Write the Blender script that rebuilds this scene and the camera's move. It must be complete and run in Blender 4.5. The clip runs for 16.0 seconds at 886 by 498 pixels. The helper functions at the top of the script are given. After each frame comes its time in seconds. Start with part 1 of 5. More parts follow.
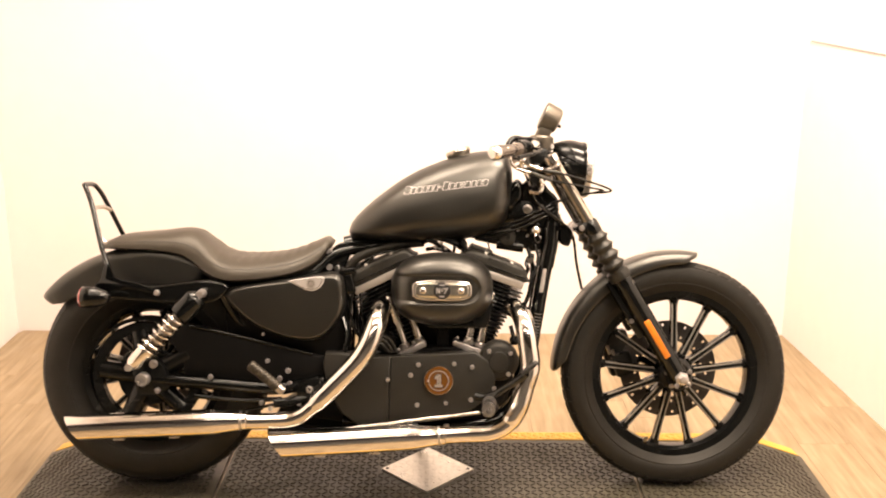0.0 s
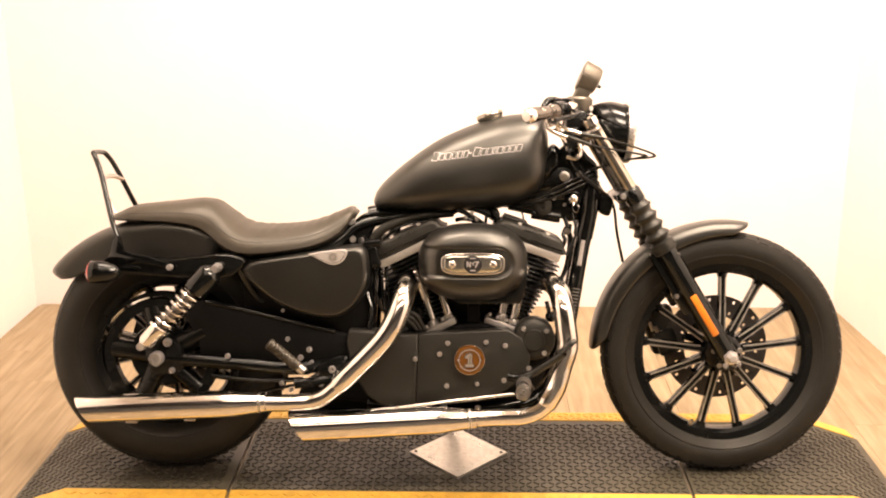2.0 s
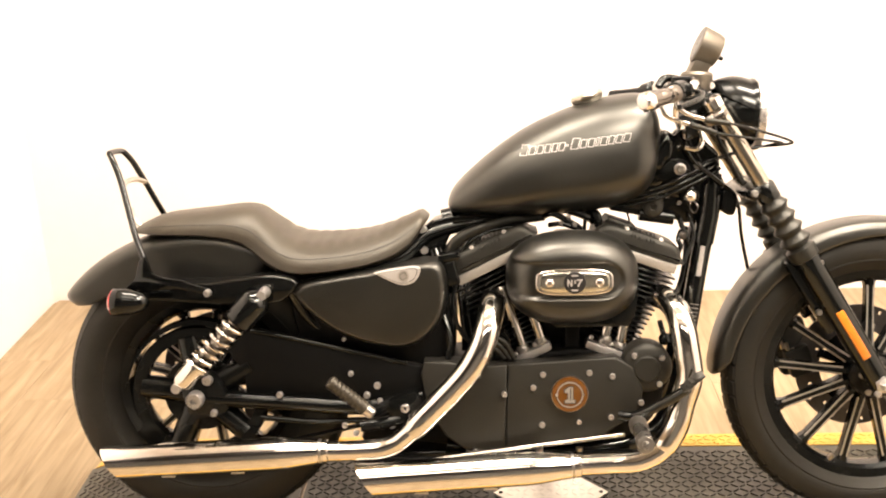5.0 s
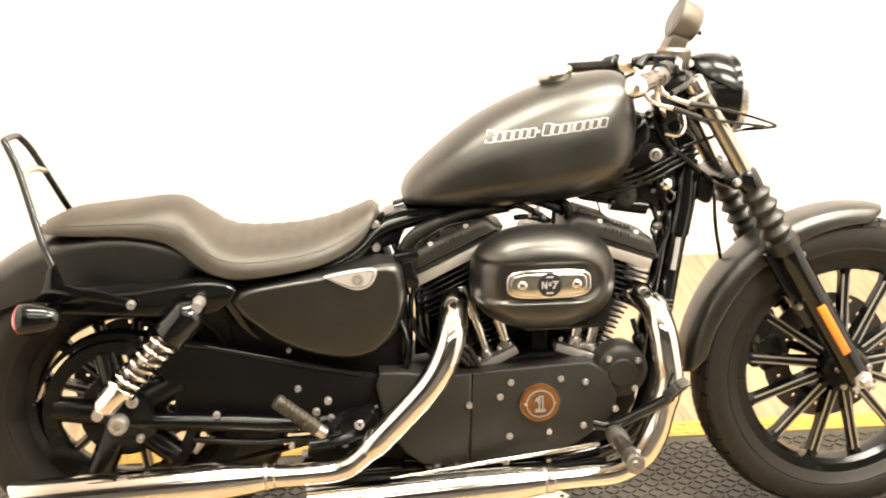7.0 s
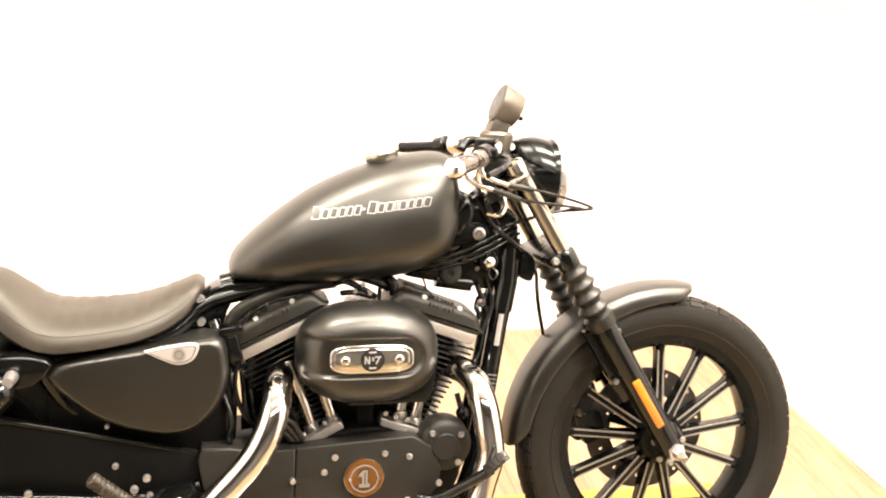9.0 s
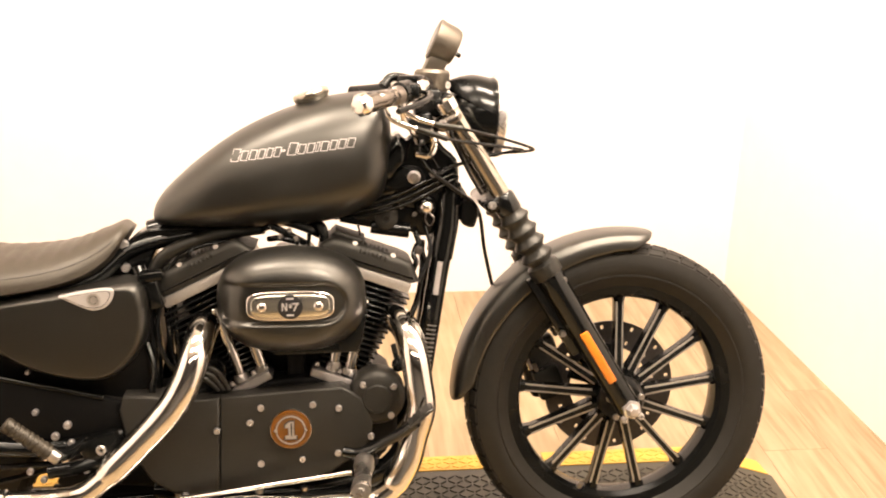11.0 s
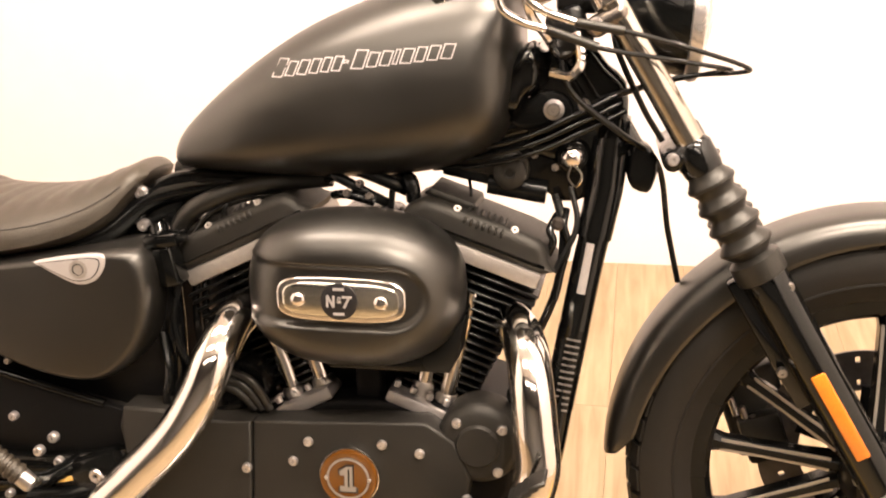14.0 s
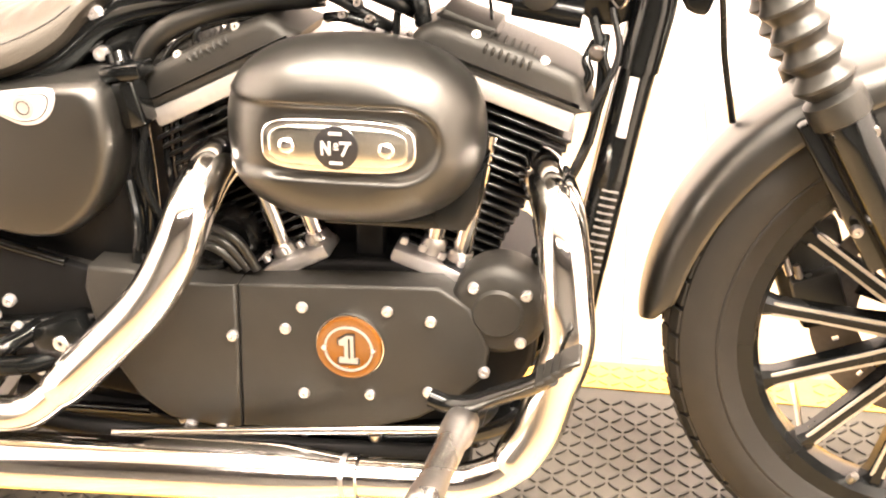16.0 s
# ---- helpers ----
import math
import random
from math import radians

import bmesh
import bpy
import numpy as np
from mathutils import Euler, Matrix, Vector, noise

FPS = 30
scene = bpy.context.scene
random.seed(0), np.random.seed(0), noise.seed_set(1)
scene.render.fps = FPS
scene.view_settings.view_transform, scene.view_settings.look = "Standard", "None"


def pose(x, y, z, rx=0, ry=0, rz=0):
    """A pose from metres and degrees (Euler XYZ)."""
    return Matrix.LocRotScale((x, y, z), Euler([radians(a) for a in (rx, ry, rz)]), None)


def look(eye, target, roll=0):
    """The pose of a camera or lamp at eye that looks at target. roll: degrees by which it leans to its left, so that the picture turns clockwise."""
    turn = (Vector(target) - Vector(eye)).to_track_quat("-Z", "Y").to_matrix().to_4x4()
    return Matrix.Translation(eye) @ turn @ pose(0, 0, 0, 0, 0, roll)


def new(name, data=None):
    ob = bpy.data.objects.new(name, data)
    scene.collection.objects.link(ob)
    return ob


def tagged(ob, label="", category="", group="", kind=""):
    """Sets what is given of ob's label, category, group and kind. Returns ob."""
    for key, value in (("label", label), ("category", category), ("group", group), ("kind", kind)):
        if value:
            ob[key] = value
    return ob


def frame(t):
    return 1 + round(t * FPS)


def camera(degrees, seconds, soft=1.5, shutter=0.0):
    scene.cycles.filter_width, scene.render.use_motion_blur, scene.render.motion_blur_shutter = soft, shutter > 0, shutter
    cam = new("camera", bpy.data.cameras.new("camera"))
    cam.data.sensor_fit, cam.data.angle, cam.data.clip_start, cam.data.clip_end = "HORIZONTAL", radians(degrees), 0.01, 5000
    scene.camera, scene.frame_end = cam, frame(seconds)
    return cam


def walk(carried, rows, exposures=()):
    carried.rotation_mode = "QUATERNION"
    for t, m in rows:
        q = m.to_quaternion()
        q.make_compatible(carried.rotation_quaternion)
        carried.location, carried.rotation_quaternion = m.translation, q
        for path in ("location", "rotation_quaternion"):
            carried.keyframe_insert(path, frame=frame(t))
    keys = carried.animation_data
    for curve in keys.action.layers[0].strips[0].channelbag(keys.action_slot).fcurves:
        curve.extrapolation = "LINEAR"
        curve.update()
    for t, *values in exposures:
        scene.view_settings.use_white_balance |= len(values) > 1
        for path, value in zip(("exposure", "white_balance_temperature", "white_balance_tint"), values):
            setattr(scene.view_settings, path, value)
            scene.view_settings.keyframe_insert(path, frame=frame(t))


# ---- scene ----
cam = camera(45.0, 16.0, soft=2.0, shutter=0.2)
PATH = [
    (0, (0.831, -2.92, 1.503), (0.835, -0.989, 0.982), 0.4),
    (0.5, (0.82, -2.918, 1.498), (0.802, -0.989, 0.969), 0.5),
    (1, (0.817, -2.9, 1.494), (0.803, -0.98, 0.934), 0.4),
    (1.5, (0.821, -2.836, 1.477), (0.8, -0.926, 0.885), -0.1),
    (2, (0.838, -2.724, 1.458), (0.78, -0.811, 0.879), -0.3),
    (2.5, (0.864, -2.64, 1.464), (0.767, -0.73, 0.879), 0.6),
    (3, (0.848, -2.584, 1.448), (0.765, -0.681, 0.838), 0.7),
    (3.5, (0.822, -2.485, 1.449), (0.79, -0.586, 0.823), 0.5),
    (4, (0.795, -2.397, 1.47), (0.766, -0.494, 0.853), 0.4),
    (4.5, (0.762, -2.311, 1.471), (0.66, -0.428, 0.804), -1.3),
    (4.7, (0.719, -2.269, 1.476), (0.617, -0.391, 0.796), -1.6),
    (6.8, (0.477, -1.92, 1.505), (0.587, -0.091, 0.703), -1.1),
    (7, (0.463, -1.915, 1.523), (0.628, -0.097, 0.706), 0.1),
    (7.5, (0.457, -1.918, 1.537), (0.774, -0.096, 0.777), 2.7),
    (8, (0.473, -1.922, 1.554), (0.917, -0.104, 0.851), 4.4),
    (8.2, (0.465, -1.926, 1.551), (0.948, -0.109, 0.868), 4.8),
    (10.3, (0.810, -1.995, 1.539), (1.009, -0.133, 0.835), 1.5),
    (10.5, (0.842, -1.978, 1.519), (1.029, -0.12, 0.803), 1.7),
    (11, (0.922, -1.938, 1.468), (1.122, -0.09, 0.73), 1.1),
    (11.5, (1.005, -1.822, 1.436), (1.144, 0.04, 0.719), 2.0),
    (12, (1.051, -1.696, 1.392), (1.14, 0.174, 0.688), 2.3),
    (12.5, (1.087, -1.597, 1.338), (1.063, 0.276, 0.637), -1.0),
    (13, (1.178, -1.418, 1.339), (0.917, 0.434, 0.63), -0.6),
    (13.5, (1.197, -1.296, 1.299), (0.817, 0.498, 0.503), -2.8),
    (14, (1.183, -1.218, 1.223), (0.842, 0.568, 0.389), -2.2),
    (14.5, (1.135, -1.125, 1.19), (0.817, 0.597, 0.224), -0.8),
    (15, (1.114, -1.066, 1.166), (0.79, 0.588, 0.09), -1.2),
    (15.5, (1.094, -1.035, 1.151), (0.774, 0.59, 0.029), -1.2),
    (16, (1.116, -1.026, 1.147), (0.815, 0.602, 0.026), -2.0),
]
EXPOSURES = [
    (0, -0.13, 6670, 24), (1.5, -0.13, 6770, 27), (2.5, 0.0, 6650, 24), (3.0, 0.08, 6600, 22), (4.0, 0.17, 6400, 19),
    (4.5, 0.2, 6300, 19), (7.0, 0.46, 5870, 13), (7.5, 0.6, 5820, 13), (8.0, 0.75, 5770, 14), (10.5, 0.18, 6400, 22),
    (11.5, -0.08, 6600, 25), (12.0, -0.32, 6680, 30), (12.5, -0.41, 6740, 32), (13.0, -0.36, 6710, 32), (13.5, -0.18, 6540, 27),
    (14.5, 0.49, 6180, 25), (15.0, 1.01, 5950, 22), (15.5, 1.43, 6150, 24), (16.0, 1.76, 6000, 22),
]
walk(cam, [(t, look(eye, target, roll)) for t, eye, target, roll in PATH], EXPOSURES)

# ---- light ----
FLOOR = -0.08
CEIL = 2.75
world = bpy.data.worlds.new("world")
scene.world = world
world.use_nodes = True
world.node_tree.nodes["Background"].inputs[0].default_value = (1.0, 0.9, 0.75, 1)
world.node_tree.nodes["Background"].inputs[1].default_value = 0.008
scene.view_settings.exposure = 0.0


def area_lamp(name, x, y, z, sx, sy, watts, colour, rx=0.0):
    d = bpy.data.lights.new(name, "AREA")
    d.shape, d.size, d.size_y, d.energy, d.color = "RECTANGLE", sx, sy, watts, colour
    ob = new(name, d)
    ob.matrix_world = pose(x, y, z, rx, 0, 0)
    return ob


WARM = (1.0, 0.86, 0.66)
LAMPS = [(0.20, 0.15, 48), (1.75, 0.15, 76), (0.20, -1.0, 9), (1.75, -1.0, 88), (0.20, -2.3, 2), (1.75, -2.3, 18)]
for lx, ly, watts in LAMPS:
    area_lamp("ceiling_lamp_light", lx, ly, CEIL - 0.09, 1.15, 0.28, watts, WARM)


# ---- materials ----
def mat(name, colour, rough=0.5, metal=0.0, coat=0.0, grain=0.0, scale=60.0, bump=0.0, bscale=200.0, rvar=0.0, spec=0.5, tint=(1, 1, 1), emit=None, alpha=None):
    """A principled material whose colour varies at two scales, with fine relief."""
    m = bpy.data.materials.new(name)
    m.use_nodes = True
    nt = m.node_tree
    b = nt.nodes["Principled BSDF"]
    b.inputs["Base Color"].default_value = (*colour, 1)
    b.inputs["Roughness"].default_value = rough
    b.inputs["Metallic"].default_value = metal
    b.inputs["Coat Weight"].default_value = coat
    b.inputs["Coat Roughness"].default_value = 0.08
    b.inputs["Specular IOR Level"].default_value = spec
    b.inputs["Specular Tint"].default_value = (*tint, 1)
    tc = nt.nodes.new("ShaderNodeTexCoord")

    def noise_tex(s, detail=4.0):
        n = nt.nodes.new("ShaderNodeTexNoise")
        n.inputs["Scale"].default_value = s
        n.inputs["Detail"].default_value = detail
        nt.links.new(tc.outputs["Object"], n.inputs["Vector"])
        return n
    if grain:
        n1, n2 = noise_tex(scale), noise_tex(scale * 0.08, 2.0)
        add = nt.nodes.new("ShaderNodeMath")
        add.operation = "ADD"
        nt.links.new(n1.outputs["Fac"], add.inputs[0])
        nt.links.new(n2.outputs["Fac"], add.inputs[1])
        mr = nt.nodes.new("ShaderNodeMapRange")
        mr.inputs["From Min"].default_value, mr.inputs["From Max"].default_value = 0.6, 1.4
        nt.links.new(add.outputs[0], mr.inputs["Value"])
        mix = nt.nodes.new("ShaderNodeMix")
        mix.data_type = "RGBA"
        mix.inputs["A"].default_value = (*[c * (1 - grain) for c in colour], 1)
        mix.inputs["B"].default_value = (*[min(1, c * (1 + grain)) for c in colour], 1)
        nt.links.new(mr.outputs[0], mix.inputs["Factor"])
        nt.links.new(mix.outputs["Result"], b.inputs["Base Color"])
    if rvar:
        n3 = noise_tex(9.0, 5.0)
        r = nt.nodes.new("ShaderNodeMapRange")
        r.inputs["From Min"].default_value, r.inputs["From Max"].default_value = 0.3, 0.7
        r.inputs["To Min"].default_value, r.inputs["To Max"].default_value = max(0.02, rough - rvar), rough + rvar
        nt.links.new(n3.outputs["Fac"], r.inputs["Value"])
        nt.links.new(r.outputs[0], b.inputs["Roughness"])
    if bump:
        n4 = noise_tex(bscale, 3.0)
        bp = nt.nodes.new("ShaderNodeBump")
        bp.inputs["Strength"].default_value = bump
        bp.inputs["Distance"].default_value = 0.002
        nt.links.new(n4.outputs["Fac"], bp.inputs["Height"])
        nt.links.new(bp.outputs[0], b.inputs["Normal"])
    if emit:
        b.inputs["Emission Color"].default_value = (*emit[0], 1)
        b.inputs["Emission Strength"].default_value = emit[1]
    return m


DENIM = mat("satin_black_paint", (0.0038, 0.0036, 0.0028), 0.36, grain=0.15, scale=40, bump=0.03, bscale=900, rvar=0.05, spec=0.85, tint=(0.985, 1.0, 0.91))
GLOSS = mat("gloss_black", (0.0024, 0.0026, 0.0025), 0.10, rvar=0.04, spec=0.45, tint=(0.95, 1.0, 0.97))
WRINKLE = mat("wrinkle_black", (0.0100, 0.0094, 0.0076), 0.50, grain=0.2, scale=300, bump=0.3, bscale=700, spec=0.48, tint=(0.985, 1.0, 0.91))
BLACKMETAL = mat("black_metal", (0.0031, 0.0034, 0.0032), 0.24, grain=0.2, scale=80, rvar=0.1, spec=0.3, tint=(0.95, 1.0, 0.97))
RUBBER = mat("tyre_rubber", (0.0058, 0.0053, 0.0044), 0.58, grain=0.3, scale=50, bump=0.08, bscale=500, rvar=0.08, spec=0.38, tint=(0.985, 1.0, 0.91))
BOOT = mat("boot_rubber", (0.0065, 0.0063, 0.0052), 0.42, grain=0.2, scale=80, tint=(0.985, 1.0, 0.91))
VINYL = mat("seat_vinyl", (0.029, 0.0235, 0.0155), 0.46, grain=0.25, scale=60, bump=0.25, bscale=420, rvar=0.08, spec=0.55, tint=(0.985, 1.0, 0.91))
CHROME = mat("chrome", (0.74, 0.715, 0.67), 0.115, metal=1.0, rvar=0.045, grain=0.06, scale=30)
STEEL = mat("brushed_steel", (0.55, 0.53, 0.49), 0.32, metal=1.0, grain=0.12, scale=120, rvar=0.08)
CAST = mat("cast_aluminium", (0.36, 0.345, 0.31), 0.5, metal=0.6, grain=0.1, scale=150, rvar=0.05)
ROTOR = mat("rotor_steel", (0.09, 0.085, 0.08), 0.4, metal=0.9, grain=0.2, scale=120)
SPOKE_EDGE = mat("machined_spoke_edge", (0.36, 0.35, 0.31), 0.36, metal=0.7)
ORANGE = mat("orange_reflector", (0.58, 0.175, 0.012), 0.25, grain=0.15, scale=400, coat=0.5)
DARK_CHROME = mat("dark_chrome", (0.19, 0.172, 0.15), 0.27, metal=1.0, rvar=0.06)
BOLT = mat("plated_bolt", (0.64, 0.625, 0.60), 0.30, metal=0.85, rvar=0.06)
AMBER = mat("amber_enamel", (0.125, 0.046, 0.0038), 0.12, coat=0.6, grain=0.1, scale=60)
RED = mat("red_lens", (0.55, 0.02, 0.02), 0.2, coat=0.5)
SILVER_INK = mat("silver_ink", (0.43, 0.42, 0.40), 0.45, metal=0.3)
BLACK_INK = mat("black_ink", (0.01, 0.01, 0.01), 0.4)
LABEL_GREY = mat("faded_label", (0.32, 0.31, 0.29), 0.5, grain=0.1, scale=90)
LABEL_LINE = mat("faint_label_line", (0.13, 0.125, 0.115), 0.5)
GLASS = mat("lamp_glass", (0.9, 0.9, 0.88), 0.05)
GLASS.node_tree.nodes["Principled BSDF"].inputs["Transmission Weight"].default_value = 0.9
PLASTER = mat("white_wall_paint", (0.82, 0.785, 0.757), 0.7, grain=0.02, scale=12, bump=0.05, bscale=160)
CEILING = mat("white_ceiling_paint", (0.8, 0.78, 0.74), 0.8, grain=0.03, scale=10)
MAT_RUBBER = mat("tread_mat_rubber", (0.044, 0.040, 0.026), 0.44, grain=0.45, scale=14, rvar=0.14)
MAT_LUG = mat("dark_tread_rubber", (0.024, 0.0215, 0.0145), 0.46, grain=0.4, scale=25, rvar=0.1)
YELLOW = mat("yellow_safety_rubber", (0.55, 0.33, 0.045), 0.5, grain=0.28, scale=30, bump=0.1, bscale=120)
PLATE = mat("diamond_plate_steel", (0.42, 0.36, 0.28), 0.35, metal=0.85, grain=0.15, scale=30, rvar=0.1)
SHEET = mat("galvanised_sheet", (0.62, 0.6, 0.55), 0.35, metal=0.8, grain=0.18, scale=60, rvar=0.1)
# Black with little specular, so recessed parts look as dark as deep shade.
MATTE_BLACK = mat("matte_black_for_shade", (0.0032, 0.0033, 0.0030), 0.5, grain=0.2, scale=90, spec=0.14)
# Unseen room behind the camera; its greys are set to dim the reflections.
UNSEEN_WALL = mat("unseen_wall_grey", (0.32, 0.315, 0.295), 0.7, grain=0.2, scale=5)
UNSEEN_FLOOR = mat("unseen_floor_dark", (0.13, 0.127, 0.115), 0.6, grain=0.3, scale=5)
UNSEEN_CEILING = mat("unseen_ceiling_dark", (0.10, 0.10, 0.10), 0.8, grain=0.1, scale=5)
BADGE_FIELD = mat("brushed_badge_field", (0.60, 0.60, 0.53), 0.22, metal=1.0, grain=0.1, scale=200, rvar=0.08)
FORK_CHROME = mat("aged_fork_chrome", (0.40, 0.375, 0.32), 0.20, metal=1.0, rvar=0.06, grain=0.08, scale=60)
DULL_ALLOY = mat("dull_gauge_alloy", (0.13, 0.118, 0.095), 0.42, metal=0.85, grain=0.12, scale=90, rvar=0.06)
TUBE_LIGHT = mat("lamp_diffuser", (0.9, 0.88, 0.82), 0.4, emit=((1.0, 0.87, 0.68), 6.0))


def plank_material():
    m = mat("vinyl_oak_plank", (0.42, 0.29, 0.16), 0.45, bump=0.04, bscale=90, rvar=0.08, spec=0.35)
    nt = m.node_tree
    b = nt.nodes["Principled BSDF"]
    tc = nt.nodes.new("ShaderNodeTexCoord")
    info = nt.nodes.new("ShaderNodeObjectInfo")
    mp = nt.nodes.new("ShaderNodeMapping")
    mp.inputs["Scale"].default_value = (2.2, 26.0, 1.0)
    nt.links.new(tc.outputs["Object"], mp.inputs["Vector"])
    cmb = nt.nodes.new("ShaderNodeCombineXYZ")
    mul = nt.nodes.new("ShaderNodeMath")
    mul.operation = "MULTIPLY"
    mul.inputs[1].default_value = 40.0
    nt.links.new(info.outputs["Random"], mul.inputs[0])
    nt.links.new(mul.outputs[0], cmb.inputs[0])
    nt.links.new(mul.outputs[0], cmb.inputs[1])
    nt.links.new(cmb.outputs[0], mp.inputs["Location"])
    n = nt.nodes.new("ShaderNodeTexNoise")
    n.inputs["Scale"].default_value, n.inputs["Detail"].default_value, n.inputs["Distortion"].default_value = 1.6, 6.0, 0.6
    nt.links.new(mp.outputs[0], n.inputs["Vector"])
    ramp = nt.nodes.new("ShaderNodeValToRGB")
    ramp.color_ramp.elements[0].position, ramp.color_ramp.elements[1].position = 0.3, 0.7
    ramp.color_ramp.elements[0].color = (0.236, 0.174, 0.094, 1)
    ramp.color_ramp.elements[1].color = (0.368, 0.284, 0.174, 1)
    nt.links.new(n.outputs["Fac"], ramp.inputs[0])
    hsv = nt.nodes.new("ShaderNodeHueSaturation")
    val = nt.nodes.new("ShaderNodeMapRange")
    val.inputs["To Min"].default_value, val.inputs["To Max"].default_value = 0.95, 1.05
    nt.links.new(info.outputs["Random"], val.inputs["Value"])
    nt.links.new(val.outputs[0], hsv.inputs["Value"])
    nt.links.new(ramp.outputs[0], hsv.inputs["Color"])
    nt.links.new(hsv.outputs[0], b.inputs["Base Color"])
    return m


OAK = plank_material()


# ---- mesh helpers ----
def finish(bm, name, material, smooth=40.0):
    me = bpy.data.meshes.new(name)
    bmesh.ops.recalc_face_normals(bm, faces=bm.faces)
    bm.to_mesh(me)
    bm.free()
    me.materials.append(material)
    me.shade_smooth()
    me.set_sharp_from_angle(angle=radians(smooth))
    return me


def part(name, bm, material, parent, label="", smooth=40.0):
    """One mesh object under a thing or a part."""
    ob = new(name, finish(bm, name, material, smooth))
    ob.parent = parent
    if label:
        tagged(ob, label)
    return ob


def thing(name, bm, material, label, category, kind="", group="", smooth=40.0):
    return tagged(new(name, finish(bm, name, material, smooth)), label, category, group, kind)


def V(*a):
    return Vector(a)


def smooth_line(pts, steps=6):
    """A Catmull-Rom line through the points."""
    p = [Vector(q) for q in pts]
    p = [p[0] * 2 - p[1], *p, p[-1] * 2 - p[-2]]
    out = []
    for i in range(1, len(p) - 2):
        for k in range(steps):
            t = k / steps
            a, b, c, d = p[i - 1], p[i], p[i + 1], p[i + 2]
            out.append(0.5 * ((2 * b) + (c - a) * t + (2 * a - 5 * b + 4 * c - d) * t * t + (3 * b - a - 3 * c + d) * t ** 3))
    return out + [p[-2]]


def ease(xs, ys, x):
    """A smooth curve through (xs, ys), read at x."""
    if x <= xs[0]:
        return ys[0]
    if x >= xs[-1]:
        return ys[-1]
    i = max(k for k in range(len(xs) - 1) if xs[k] <= x)
    def slope(k):
        if k == 0:
            return (ys[1] - ys[0]) / (xs[1] - xs[0])
        if k == len(xs) - 1:
            return (ys[-1] - ys[-2]) / (xs[-1] - xs[-2])
        return (ys[k + 1] - ys[k - 1]) / (xs[k + 1] - xs[k - 1])
    h = xs[i + 1] - xs[i]
    t = (x - xs[i]) / h
    return ((2 * t ** 3 - 3 * t * t + 1) * ys[i] + (t ** 3 - 2 * t * t + t) * h * slope(i)
            + (-2 * t ** 3 + 3 * t * t) * ys[i + 1] + (t ** 3 - t * t) * h * slope(i + 1))


def loft(bm, rings, caps=True, closed=True):
    """Skin rings of equal count; closed: each ring is a loop."""
    vs = [[bm.verts.new(p) for p in r] for r in rings]
    n = len(vs[0])
    for a, b in zip(vs, vs[1:]):
        for i in range(n if closed else n - 1):
            j = (i + 1) % n
            bm.faces.new((a[i], a[j], b[j], b[i]))
    if caps and closed:
        bm.faces.new(vs[0][::-1])
        bm.faces.new(vs[-1])
    return bm


def tube(bm, pts, r, n=12, smooth=True, caps=True, steps=6):
    """A round tube along the points; r is one radius or one for each end."""
    p = smooth_line(pts, steps) if smooth and len(pts) > 2 else [Vector(q) for q in pts]
    radii = [r] * len(p) if isinstance(r, (int, float)) else [r[0] + (r[1] - r[0]) * i / (len(p) - 1) for i in range(len(p))]
    t0 = (p[1] - p[0]).normalized()
    up = t0.orthogonal().normalized()
    rings = []
    for i, q in enumerate(p):
        t = (p[min(i + 1, len(p) - 1)] - p[max(i - 1, 0)]).normalized()
        up = (up - t * up.dot(t)).normalized()
        side = t.cross(up)
        rings.append([q + radii[i] * (math.cos(a) * up + math.sin(a) * side) for a in (2 * math.pi * k / n for k in range(n))])
    return loft(bm, rings, caps)


def lathe(bm, prof, origin, axis, n=28, caps=True):
    """Turn the profile of (radius, height) round an axis."""
    z = Vector(axis).normalized()
    x = z.orthogonal().normalized()
    y = z.cross(x)
    o = Vector(origin)
    rings = [[o + z * h + r * (math.cos(a) * x + math.sin(a) * y) for a in (2 * math.pi * k / n for k in range(n))] for r, h in prof]
    return loft(bm, rings, caps)


def box(bm, centre, size, m=None, bevel=0.0, seg=2):
    r = bmesh.ops.create_cube(bm, size=1.0)
    vs = r["verts"]
    bmesh.ops.scale(bm, vec=size, verts=vs)
    if bevel:
        es = list({e for v in vs for e in v.link_edges})
        g = bmesh.ops.bevel(bm, geom=es, offset=bevel, segments=seg, affect="EDGES", profile=0.5)
        vs = list({v for f in g["faces"] for v in f.verts} | {v for v in vs if v.is_valid})
    if m is not None:
        bmesh.ops.transform(bm, matrix=m, verts=vs)
    bmesh.ops.translate(bm, vec=centre, verts=vs)
    return bm


